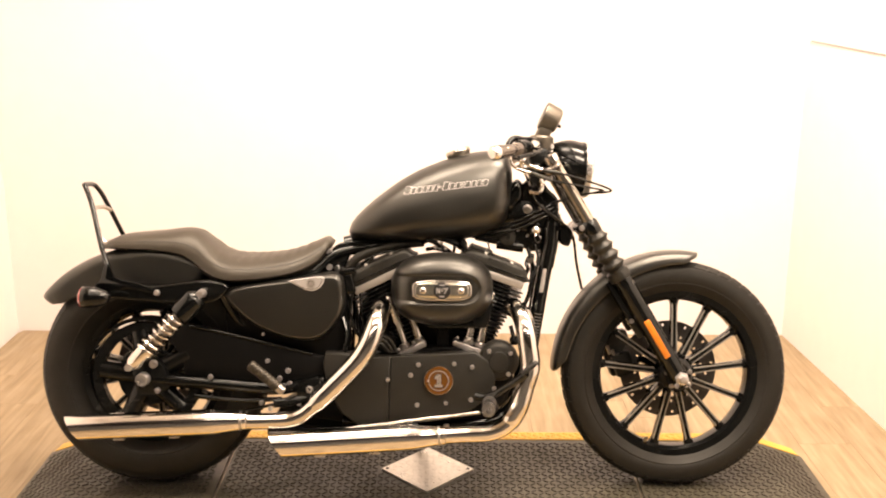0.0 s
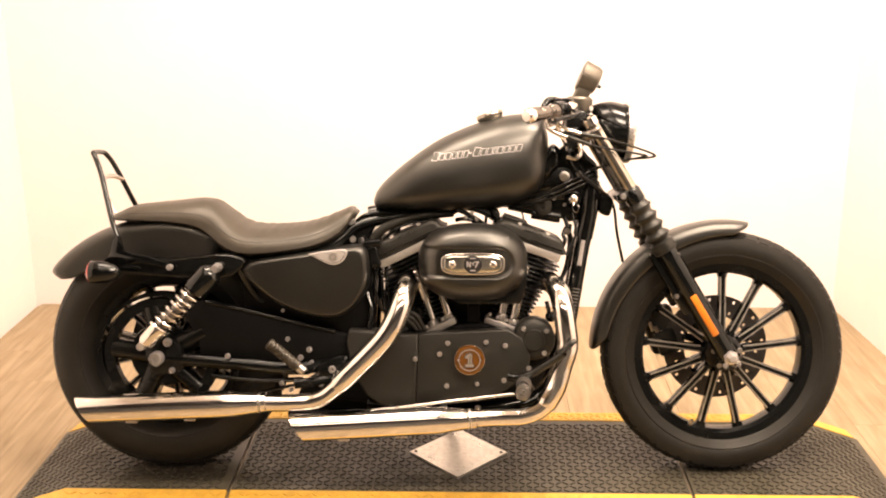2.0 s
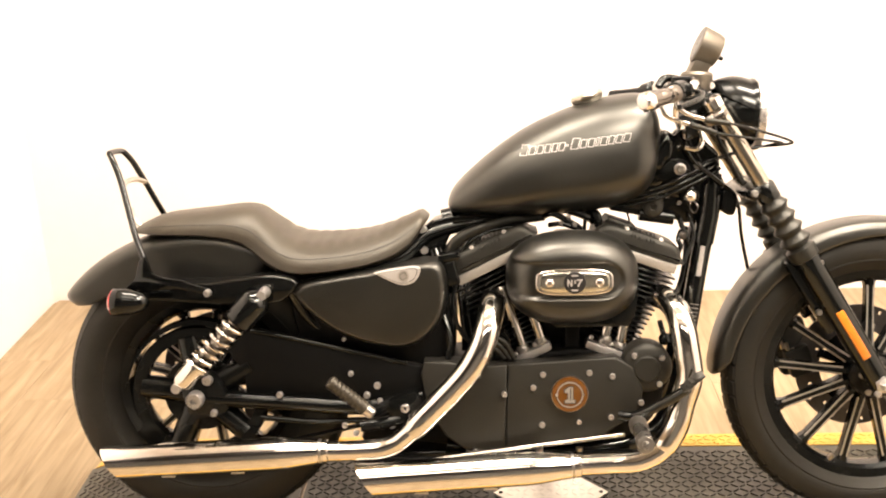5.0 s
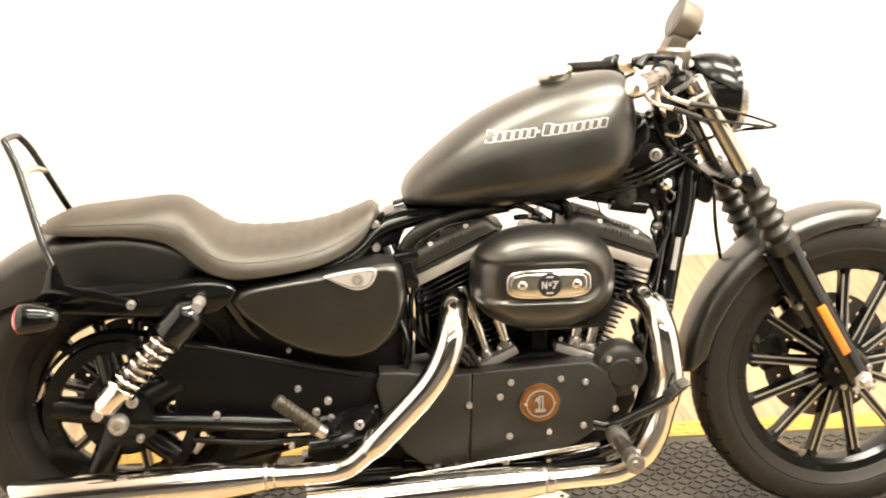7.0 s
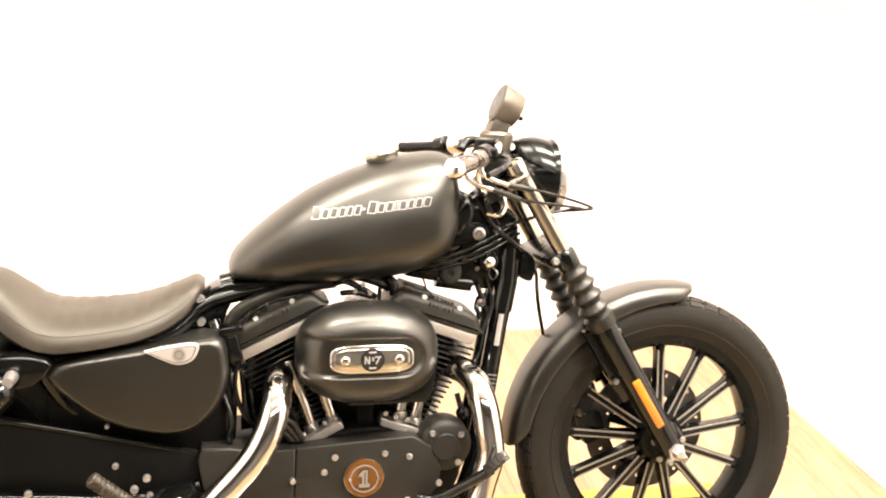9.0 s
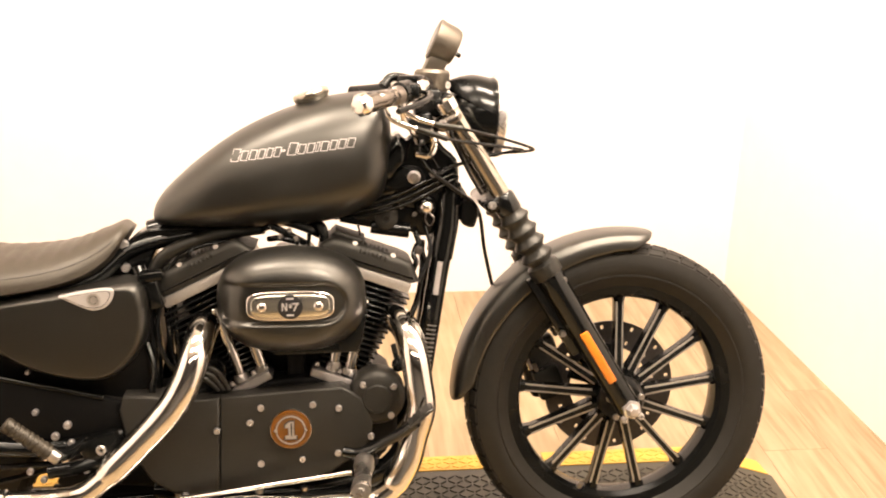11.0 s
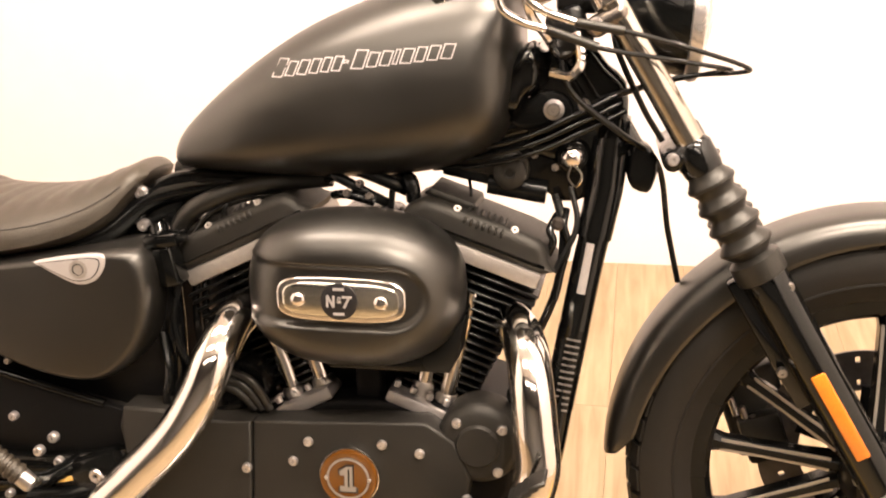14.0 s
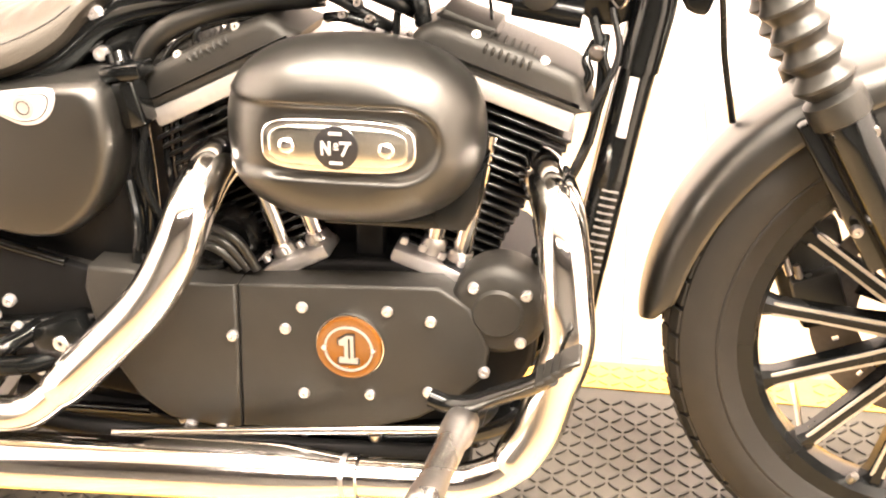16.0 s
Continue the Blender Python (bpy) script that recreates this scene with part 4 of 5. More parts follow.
bm = prism(B(), [(0.35, 0.205), (0.38, 0.25), (0.46, 0.285), (0.56, 0.29), (0.58, 0.16), (0.42, 0.150)], -0.075, 0.0, 0.008, 2, 2)
P("lower_bracket", bm, MATTE_BLACK, None, "black bracket behind the exhaust")
bm = tube(B(), [V(0.38, -0.085, 0.165), V(0.50, -0.09, 0.172), V(0.60, -0.095, 0.178)], 0.008, 10)
P("bracket_rod", bm, GLOSS, None, "gloss black rod")
for y, z, r in ((-0.135, 0.170, 0.013), (-0.06, 0.160, 0.024)):
    bm = tube(B(), [V(0.34, y, z + 0.012), V(0.50, y, z), V(0.75, y, z), V(0.97, y, z + 0.012)], r, 14)
    P("lower_frame_rail", bm, MATTE_BLACK, None, "black frame rail under the engine")
# cam cover, sprocket cover, round cover
CAM = [(0.691, 0.394), (0.76, 0.400), (0.86, 0.406), (0.93, 0.409), (0.968, 0.385), (0.990, 0.335), (0.984, 0.296), (0.950, 0.262), (0.905, 0.232), (0.85, 0.214), (0.78, 0.205), (0.683, 0.199)]
cam_cover = P("cam_cover", prism(B(), CAM, -0.143, -0.09, 0.005, 3, 0), WRINKLE, None, "wrinkle black cam cover")
SPR = [(0.506, 0.325), (0.497, 0.375), (0.505, 0.405), (0.56, 0.404), (0.60, 0.396), (0.635, 0.394), (0.6903, 0.395), (0.6823, 0.199), (0.64, 0.196), (0.589, 0.203), (0.551, 0.230), (0.524, 0.276)]
spr_cover = P("sprocket_cover", prism(B(), SPR, -0.146, -0.08, 0.006, 3, 0), WRINKLE, None, "wrinkle black sprocket cover")
bm = lathe(B(), [(0.057, 0.0), (0.057, 0.040), (0.053, 0.049), (0.044, 0.054), (0.030, 0.0555), (0.027, 0.060), (0.0, 0.0605)], (0.999, -0.085, 0.381), (0, -1, 0), 40)
nose = P("oil_filter_cover", bm, WRINKLE, None, "round wrinkle black cover")
for x, z, y in ((0.769, 0.372, -0.142), (0.871, 0.375, -0.142), (0.922, 0.366, -0.142), (0.747, 0.342, -0.142), (0.766, 0.256, -0.142), (0.848, 0.262, -0.142), (0.919, 0.272, -0.142), (0.985, 0.305, -0.142), (0.683, 0.330, -0.149)):
    P("cover_screw", bolt(B(), V(x, y, z), (0, -1, 0), 0.0070, 0.006), BOLT, cam_cover, "chrome screw")
for x, z in ((0.520, 0.292), (0.616, 0.196), (0.657, 0.196)):
    P("cover_screw", bolt(B(), V(x, -0.14, z), (0, -1, 0), 0.0075, 0.012), BOLT, spr_cover, "chrome screw")
for x, z in ((0.971, 0.411), (1.031, 0.406), (1.026, 0.346)):
    P("cover_screw", bolt(B(), V(x, -0.137, z), (0, -1, 0), 0.0070, 0.007), BOLT, nose, "chrome screw")
for x in (0.60, 0.66, 0.76, 0.85):
    P("drain_bolt", bolt(B(), V(x, -0.13, 0.196), (0, 0, -1), 0.008, 0.008), STEEL, engine, "plated bolt")
# round timer badge
TB_C = V(0.827, -0.148, 0.329)
bm = lathe(B(), [(0.040, -0.006), (0.040, 0.006), (0.0385, 0.0095), (0.034, 0.0105), (0.031, 0.009), (0.0, 0.0095)], TB_C, (0, -1, 0), 48)
badge = P("timer_badge", bm, AMBER, None, "round amber badge with a silver numeral 1")
bm = lathe(B(), [(0.0395, 0.004), (0.0410, 0.0035), (0.0410, -0.004), (0.0395, 0.004)], TB_C, (0, -1, 0), 48, False)
P("badge_rim", bm, CHROME, badge)
bm = lathe(B(), [(0.0268, 0.009), (0.0295, 0.009), (0.0295, 0.0108), (0.0268, 0.0108), (0.0268, 0.009)], TB_C, (0, -1, 0), 48, False)
P("badge_ring", bm, CAST, badge)
for s in (-1, 1):
    P("badge_screw", bolt(B(), TB_C + V(s * 0.0295, -0.0105, 0), (0, -1, 0), 0.003, 0.002), BOLT, badge)
c = TB_C
one = [(-0.011, -0.018), (0.011, -0.018), (0.011, -0.011), (0.0065, -0.011), (0.0065, 0.018), (-0.002, 0.018), (-0.011, 0.011), (-0.011, 0.005), (-0.0045, 0.005), (-0.0045, -0.011), (-0.011, -0.011)]
bm = prism(B(), [(c.x + x * 1.22, c.z + z * 1.12) for x, z in one], c.y - 0.0106, c.y - 0.008, 0)
P("numeral_edge", bm, BLACK_INK, badge, "dark outline of the numeral")
bm = prism(B(), [(c.x + x, c.z + z) for x, z in one], c.y - 0.0116, c.y - 0.008, 0)
P("numeral", bm, CAST, badge, "silver numeral 1")
bm = box(B(), c + V(0.0012, -0.0117, 0.0015), (0.0020, 0.0006, 0.026))
P("numeral_line", bm, BLACKMETAL, badge)

# pushrod tubes and tappet blocks
for x0, z0, x1, z1 in ((0.729, 0.408, 0.681, 0.56), (0.772, 0.425, 0.735, 0.545), (0.912, 0.428, 0.938, 0.555), (0.944, 0.412, 0.978, 0.572)):
    bm = tube(B(), [V(x0, -0.068, z0), V(x1, -0.068, z1)], 0.0122, 16, False)
    pr = P("pushrod_tube", bm, CHROME, None, "chrome pushrod tube")
    d = (V(x1, 0, z1) - V(x0, 0, z0)).normalized()
    P("tube_collar", lathe(B(), [(0.0165, -0.006), (0.0165, 0.008), (0.0135, 0.014)], (x0, -0.068, z0), d, 16), STEEL, pr)
for x, z, tilt in ((0.750, 0.407, 27), (0.909, 0.414, -20)):
    rot = Matrix.Rotation(radians(-tilt), 4, "Y")
    tb = P("tappet_block", box(B(), (x, -0.074, z), (0.088, 0.056, 0.018), rot, 0.004), BOLT, None, "bright tappet block")
    P("block_foot", box(B(), (x, -0.066, z - 0.02), (0.078, 0.05, 0.03), rot, 0.003), BLACKMETAL, tb)
    for dx in (-0.036, -0.012, 0.012, 0.036):
        q = V(x, -0.088, z) + rot.to_3x3() @ V(dx, 0, 0.0150)
        P("block_screw", bolt(B(), q, rot.to_3x3() @ V(0, 0, 1), 0.005, 0.006), BOLT, tb)

# air cleaner
AC = V(0.835, 0, 0.588)


def oval(hx, hz, p, n=64):
    pts = []
    for k in range(n):
        a = 2 * math.pi * k / n
        x, z = math.cos(a), math.sin(a)
        pts.append((hx * math.copysign(abs(x) ** p, x), hz * math.copysign(abs(z) ** p, z)))
    return pts


def soft_step(a, b, v):
    t = min(1.0, max(0.0, (v - a) / (b - a)))
    return t * t * (3 - 2 * t)


def ac_depth(x, z, s):
    """How far the cover stands out at (x, z); s is 1 at its rim and 0 in the middle."""
    y = -0.128 - 0.078 * max(0.0, 1 - max(0.0, (s - 0.42) / 0.58) ** 2.6) ** 0.6
    # trough that runs from the rear edge round the badge
    dz = abs(z - 0.594) / 0.0385
    dx = (x - 0.895) / 0.045
    r = math.sqrt(dz * dz + max(0.0, dx) ** 2)
    return y + 0.011 * (1 - soft_step(0.90, 1.10, r))


bm = B()
ring_n = 120
rings = [[V(AC.x + x, -0.088, AC.z + z) for x, z in oval(0.133, 0.091, 0.82, ring_n)],
         [V(AC.x + x, -0.095, AC.z + z) for x, z in oval(0.142, 0.100, 0.82, ring_n)],
         [V(AC.x + x, -0.112, AC.z + z) for x, z in oval(0.145, 0.103, 0.82, ring_n)]]
for k in range(0, 44):
    s_ = 1 - k / 45
    rings.append([V(AC.x + x, ac_depth(AC.x + x, AC.z + z, s_), AC.z + z) for x, z in oval(0.145 * s_, 0.103 * s_, 0.82, ring_n)])
loft(bm, rings)
ac = P("air_cleaner", bm, DENIM, None, "satin black oval air cleaner cover", smooth=75)
bm = loft(B(), [[V(AC.x + x, y, AC.z + z) for x, z in oval(0.132, 0.084, 0.82)] for y in (-0.055, -0.092)])
P("backing_plate", bm, BLACKMETAL, ac)
bm = prism(B(), [(0.76, 0.505), (0.86, 0.490), (0.94, 0.51), (0.980, 0.555), (0.972, 0.50), (0.960, 0.477), (0.80, 0.476)], -0.135, -0.08, 0.004, 2)
P("drain_lip", bm, BLACKMETAL, ac)
BZ = V(0.835, 0, 0.591)
bm = prism(B(), [(BZ.x + x, BZ.z + z) for x, z in oval(0.083, 0.0295, 0.55, 48)], -0.2035, -0.188, 0.004, 4)
P("cover_badge", bm, CHROME, ac, "chrome oval badge plate with two screws")
bm = pillow(B(), [(BZ.x + x, BZ.z + z) for x, z in oval(0.0745, 0.0225, 0.55, 48)], -0.200, -0.2030, -0.2075, 0.80)
P("badge_field", bm, BADGE_FIELD, ac, "brushed field of the badge")
bm = lathe(B(), [(0.0235, 0.0), (0.0235, 0.0018), (0.022, 0.0024), (0.0, 0.0024)], (BZ.x, -0.2070, BZ.z), (0, -1, 0), 40)
P("badge_disc", bm, BLACK_INK, ac, "black disc with silver bars")
# the figures on the disc, built of bars: an N, a small ring, a 7, and two illegible lines
for dx, dz, w, h, rot in ((-0.0145, 0.0, 0.0026, 0.015, 0), (-0.0065, 0.0, 0.0026, 0.015, 0), (-0.0105, 0.0, 0.0028, 0.0165, 28), (0.0105, 0.0062, 0.0125, 0.0030, 0), (0.0100, -0.001, 0.0030, 0.0150, -26), (0, 0.0158, 0.014, 0.0034, 0), (0, -0.0158, 0.014, 0.0032, 0), (0.0005, -0.0012, 0.005, 0.0012, 0)):
    P("badge_bar", box(B(), (BZ.x + dx, -0.2097, BZ.z + dz), (w, 0.0012, h), Matrix.Rotation(radians(-rot), 4, "Y")), SILVER_INK, ac)
bm = lathe(B(), [(0.0012, 0), (0.0026, 0), (0.0026, 0.0012), (0.0012, 0.0012), (0.0012, 0)], (BZ.x + 0.0005, -0.2091, BZ.z + 0.0035), (0, -1, 0), 16, False)
P("badge_bar", bm, SILVER_INK, ac)
for s in (-1, 1):
    bm = lathe(B(), [(0.0090, 0.0), (0.0090, 0.003), (0.0065, 0.0055), (0.003, 0.006), (0.0, 0.006)], (BZ.x + s * 0.053, -0.2068, BZ.z), (0, -1, 0), 18)
    P("badge_screw", bm, CHROME, ac, "domed chrome screw")
bm = box(B(), (0.845, -0.135, 0.6855), (0.055, 0.014, 0.0015), Matrix.Rotation(radians(-8), 4, "X"))
P("warning_label", bm, mat("red_label", (0.55, 0.13, 0.06), 0.5, grain=0.2, scale=200), ac, "small red label")

# ---- frame front ----
for s in (-1, 1):
    bm = tube(B(), [V(1.160, s * 0.020, 0.80), V(1.148, s * 0.030, 0.70), V(1.129, s * 0.036, 0.60), V(1.100, s * 0.045, 0.43), V(1.075, s * 0.06, 0.30), V(1.02, s * 0.08, 0.215), V(0.90, s * 0.10, 0.185), V(0.70, s * 0.10, 0.178), V(0.55, s * 0.10, 0.20)], 0.0208, 14)
    dt = P("down_tube", bm, GLOSS, None, "gloss black frame down tube")
    bm = tube(B(), [V(1.156, s * 0.024, 0.775), V(1.150, s * 0.030, 0.71), V(1.137, s * 0.034, 0.645)], 0.0242, 18, False)
    P("tube_sleeve", bm, GLOSS, dt, "gloss black sleeve at the top of the tube")
    if s < 0:
        bm = B()
        tube(bm, [V(1.1345, -0.0500, 0.640), V(1.1235, -0.0545, 0.572)], 0.0070, 8, False)
        P("tube_label", bm, LABEL_GREY, dt, "pale paper strip on the tube")
        bm = tube(B(), [V(1.1150, -0.0402, 0.520), V(1.096, -0.0455, 0.405)], 0.0212, 14, False)
        lab = P("warning_label", bm, BLACKMETAL, dt, "dark label with fine unreadable lines")
        for k in range(12):
            t = 0.06 + k * 0.078
            a = V(1.1150, -0.0418, 0.515).lerp(V(1.097, -0.0471, 0.40), t)
            ln = box(B(), a + V(0.002, -0.0182, 0), (0.019, 0.003, 0.0024), Matrix.Rotation(radians(10), 4, "Y"))
            P("label_line", ln, LABEL_LINE, dt)
bm = tube(B(), [V(1.07, 0, 0.80), V(0.90, 0, 0.76), V(0.70, 0, 0.735), V(0.55, 0, 0.70)], 0.028, 16)
P("backbone", bm, GLOSS, None, "gloss black frame backbone")
bm = tube(B(), [HEAD - FORK_DIR * 0.085 + V(-0.022, 0, -0.008), HEAD + FORK_DIR * 0.085 + V(-0.022, 0, -0.008)], 0.031, 20, False)
P("steering_head", bm, GLOSS, None, "gloss black steering head")
bm = prism(B(), [(1.04, 0.78), (1.055, 0.86), (1.085, 0.90), (1.12, 0.90), (1.148, 0.868), (1.172, 0.845), (1.176, 0.80), (1.172, 0.765), (1.12, 0.74), (1.05, 0.75)], -0.028, 0.028, 0.012, 4, 2)
P("steering_neck", bm, GLOSS, None, "gloss black casting round the steering head")
RAISE = V(0.001, 0, 0.008)
bm = prism(B(), [(0.975, 0.742), (1.03, 0.742), (1.07, 0.775), (1.10, 0.83), (1.15, 0.82), (1.145, 0.74), (1.13, 0.69), (1.09, 0.68), (1.06, 0.70), (1.035, 0.698), (1.0, 0.704), (0.955, 0.716)], -0.022, 0.022, 0.006, 2, 2)
P("neck_gusset", bm, BLACKMETAL, None, "black frame gusset")
bm = pillow(B(), [(1.006, 0.800), (1.004, 0.820), (1.012, 0.851), (1.030, 0.874), (1.050, 0.892), (1.066, 0.880), (1.068, 0.854), (1.064, 0.836), (1.046, 0.818), (1.032, 0.796)], 0.045, -0.035, -0.078, 0.45)
P("coil_cover", bm, GLOSS, None, "gloss black coil cover at the steering head")
bm = prism(B(), [(1.020, 0.790), (1.036, 0.810), (1.064, 0.828), (1.090, 0.825), (1.104, 0.807), (1.100, 0.788), (1.082, 0.782), (1.05, 0.776)], -0.048, -0.040, 0.003, 2, 2)
P("coil_bracket", bm, BLACKMETAL, None, "black bracket plate with a bright bolt")
bm = lathe(B(), [(0.0135, 0.0), (0.0135, 0.003), (0.0095, 0.0045)], (1.081, -0.0475, 0.8055), (0, -1, 0), 20)
P("bolt_washer", bm, BOLT, None, "bright washer")
bm = prism(B(), [(0.93, 0.756), (1.0, 0.764), (1.06, 0.785), (1.095, 0.76), (1.09, 0.70), (1.05, 0.69), (0.99, 0.70), (0.93, 0.712)], -0.020, 0.030, 0.004, 2)
P("neck_plate", bm, BLACKMETAL, None, "black frame plate under the tank front")
bm = lathe(B(), [(0.020, 0.0), (0.022, 0.004), (0.022, 0.012), (0.016, 0.016), (0.007, 0.0165), (0.006, 0.012)], (1.024, -0.028, 0.720), (0, -1, 0), 24)
P("tank_mount", bm, WRINKLE, None, "round black tank mount")
bm = prism(B(), [(0.93, 0.744), (0.99, 0.746), (1.03, 0.748), (1.048, 0.733), (1.046, 0.710), (1.028, 0.697), (1.006, 0.704), (0.99, 0.716), (0.95, 0.722)], -0.030, -0.023, 0.003, 2, 2)
P("mount_plate", bm, WRINKLE, None, "dull black tank mounting plate")
bm = lathe(B(), [(0.023, -0.02), (0.0235, 0.016), (0.020, 0.023), (0.0165, 0.024)], (1.106, -0.018, 0.743), (0.0, -1, 0.05), 24)
sw = P("ignition_switch", bm, GLOSS, None, "ignition switch with a chrome barrel")
bm = lathe(B(), [(0.0165, 0.020), (0.0165, 0.028), (0.0135, 0.034), (0.008, 0.038), (0.0, 0.0395)], (1.106, -0.018, 0.743), (0.0, -1, 0.05), 20)
P("lock_barrel", bm, CHROME, sw, "chrome lock barrel")
bm = tube(B(), [V(1.110, -0.054, 0.735), V(1.120, -0.058, 0.722), V(1.112, -0.058, 0.708), V(1.102, -0.058, 0.720), V(1.106, -0.054, 0.735)], 0.002, 6)
P("key_ring", bm, CHROME, sw)
for x, z, r in ((1.081, 0.8055, 0.009), (1.119, 0.813, 0.008), (1.056, 0.744, 0.006), (1.083, 0.728, 0.006)):
    P("frame_bolt", bolt(B(), V(x, -0.050 if z > 0.8 else -0.024, z), (0, -1, 0), r, 0.009), STEEL, None, "plated bolt")
for dx, dz in ((0, 0), (0.006, -0.010), (0.012, -0.020)):
    pts = [V(1.16 + dx, -0.04, 0.825 + dz), V(1.11 + dx, -0.055, 0.800 + dz), V(1.05 + dx, -0.06, 0.772 + dz), V(0.98 + dx, -0.05, 0.752 + dz), V(0.92, -0.03, 0.742 + dz)]
    P("control_cable", tube(B(), pts, 0.0036, 10), GLOSS, None, "black cable beside the steering head")
RAISE = V(0, 0, 0)
bm = tube(B(), [V(0.995, -0.02, 0.712), V(1.073, -0.02, 0.700)], 0.016, 16, False)
P("ignition_coil", bm, BLACKMETAL, None, "black ignition coil")
for pts, r in (([V(0.968, -0.02, 0.715), V(0.972, -0.03, 0.70), V(0.972, -0.03, 0.685)], 0.0022), ([V(0.885, -0.03, 0.725), V(0.872, -0.055, 0.71), V(0.868, -0.06, 0.675)], 0.0045), ([V(0.66, -0.05, 0.69), V(0.635, -0.065, 0.672), V(0.64, -0.06, 0.65)], 0.0035)):
    P("spark_lead", tube(B(), pts, r, 8), BLACKMETAL, None, "black spark plug lead")
for pts, r in (([V(1.085, -0.03, 0.70), V(1.098, -0.04, 0.65), V(1.092, -0.045, 0.58), V(1.075, -0.05, 0.53), V(1.06, -0.05, 0.50)], 0.006), ([V(1.105, -0.03, 0.71), V(1.115, -0.045, 0.66), V(1.088, -0.06, 0.60)], 0.004)):
    P("hose", tube(B(), pts, r, 8), BLACKMETAL, None, "black hose along the down tube")
bm = lathe(B(), [(0.008, 0), (0.009, 0.004), (0.009, 0.014), (0.005, 0.018)], (1.090, -0.035, 0.662), (0.1, -1, 0.1), 18)
P("fitting", bm, DARK_CHROME, None, "plated hose fitting")
bm = B()
for pts in ([V(1.088, -0.03, 0.672), V(1.080, -0.045, 0.655), V(1.085, -0.05, 0.640), V(1.078, -0.05, 0.622)], [V(1.100, -0.03, 0.68), V(1.098, -0.045, 0.66), V(1.104, -0.045, 0.635), V(1.096, -0.045, 0.60), V(1.088, -0.05, 0.56)]):
    tube(bm, pts, 0.0055, 10)
P("wire_loom", bm, GLOSS, None, "black wiring by the front cylinder head")

# ---- fork ----
for s in (-1, 1):
    base = V(FAX.x - 0.002, s * 0.093, FAX.z)

    def f(d, off=0.0, dy=0.0):
        return base + FORK_DIR * d + V(math.cos(RAKE), 0, math.sin(RAKE)) * off + V(0, s * dy, 0)
    bm = lathe(B(), [(0.0182, 0.30), (0.0182, 0.735)], base + V(0.002, 0, 0.001), FORK_DIR, 24)
    ft = P("fork_tube", bm, FORK_CHROME, None, "chrome fork tube", True)
    bm = lathe(B(), [(0.017, -0.028), (0.024, -0.02), (0.028, 0.0), (0.027, 0.03), (0.028, 0.12), (0.029, 0.30), (0.030, 0.335), (0.026, 0.345)], base, FORK_DIR, 28)
    leg = P("fork_leg", bm, GLOSS, None, "gloss black fork leg", True)
    prof = [(0.026, 0.330), (0.0325, 0.334), (0.0335, 0.344), (0.0325, 0.360), (0.026, 0.364)]
    for k in range(4):
        h = 0.366 + k * 0.0295
        r1 = 0.0345 - 0.0011 * k
        prof += [(0.0236, h), (r1 - 0.004, h + 0.008), (r1, h + 0.0125), (r1, h + 0.016), (r1 - 0.004, h + 0.020), (0.0236, h + 0.0275)]
    prof += [(0.0232, 0.486), (0.020, 0.488)]
    bm = lathe(B(), [(0.0205, 0.484), (0.0245, 0.486), (0.0255, 0.492), (0.0255, 0.520), (0.0215, 0.526)], base, FORK_DIR, 24)
    P("clamp_collar", bm, GLOSS, ft, "gloss black clamp collar", True)
    P("fork_boot", lathe(B(), prof, base, FORK_DIR, 28), BOOT, ft, "black rubber fork boot", True)
    bm = box(B(), f(0.135, -0.002, 0.0275), (0.019, 0.008, 0.125), Matrix.Rotation(-RAKE, 4, "Y"), 0.003)
    P("reflector", bm, ORANGE, leg, "long orange reflector", True)
    bm = box(B(), f(0.25, -0.032, -0.012), (0.026, 0.03, 0.19), Matrix.Rotation(-RAKE, 4, "Y"), 0.005)
    P("fender_mount", bm, GLOSS, leg, "", True)
    for d in (0.215, 0.31):
        P("mount_bolt", bolt(B(), f(d, -0.038 if d < 0.3 else 0.02, 0.012), (0, s, 0), 0.007, 0.008), STEEL, leg, "", True)
    bm = lathe(B(), [(0.0195, 0.0), (0.0205, 0.004), (0.0205, 0.010), (0.015, 0.0115), (0.0135, 0.022), (0.009, 0.027), (0.0, 0.028)], (FAX.x, s * 0.112, FAX.z), (0, s, 0), 6)
    P("axle_cap", bm, BOLT, leg, "chrome hexagonal axle end cap", True)
    for q in (V(0.020, 0, -0.016), V(-0.014, 0, -0.022)):
        P("pinch_bolt", bolt(B(), V(FAX.x, s * 0.116, FAX.z) + q, (0, s, 0), 0.0075, 0.009), BOLT, leg, "", True)
    # upper fork cap
    bm = lathe(B(), [(0.020, 0.72), (0.022, 0.722), (0.022, 0.742), (0.014, 0.748), (0.006, 0.748)], base, FORK_DIR, 20)
    P("fork_cap", bm, CHROME, ft, "", True)
    # front hub bolts
    for k in range(5):
        a = 2 * math.pi * k / 5 + 0.35
        q = V(FAX.x + 0.036 * math.cos(a), s * 0.074, FAX.z + 0.036 * math.sin(a))
        P("hub_bolt", bolt(B(), q, (0, s, 0), 0.007, 0.006), STEEL, front_rim, "", True)

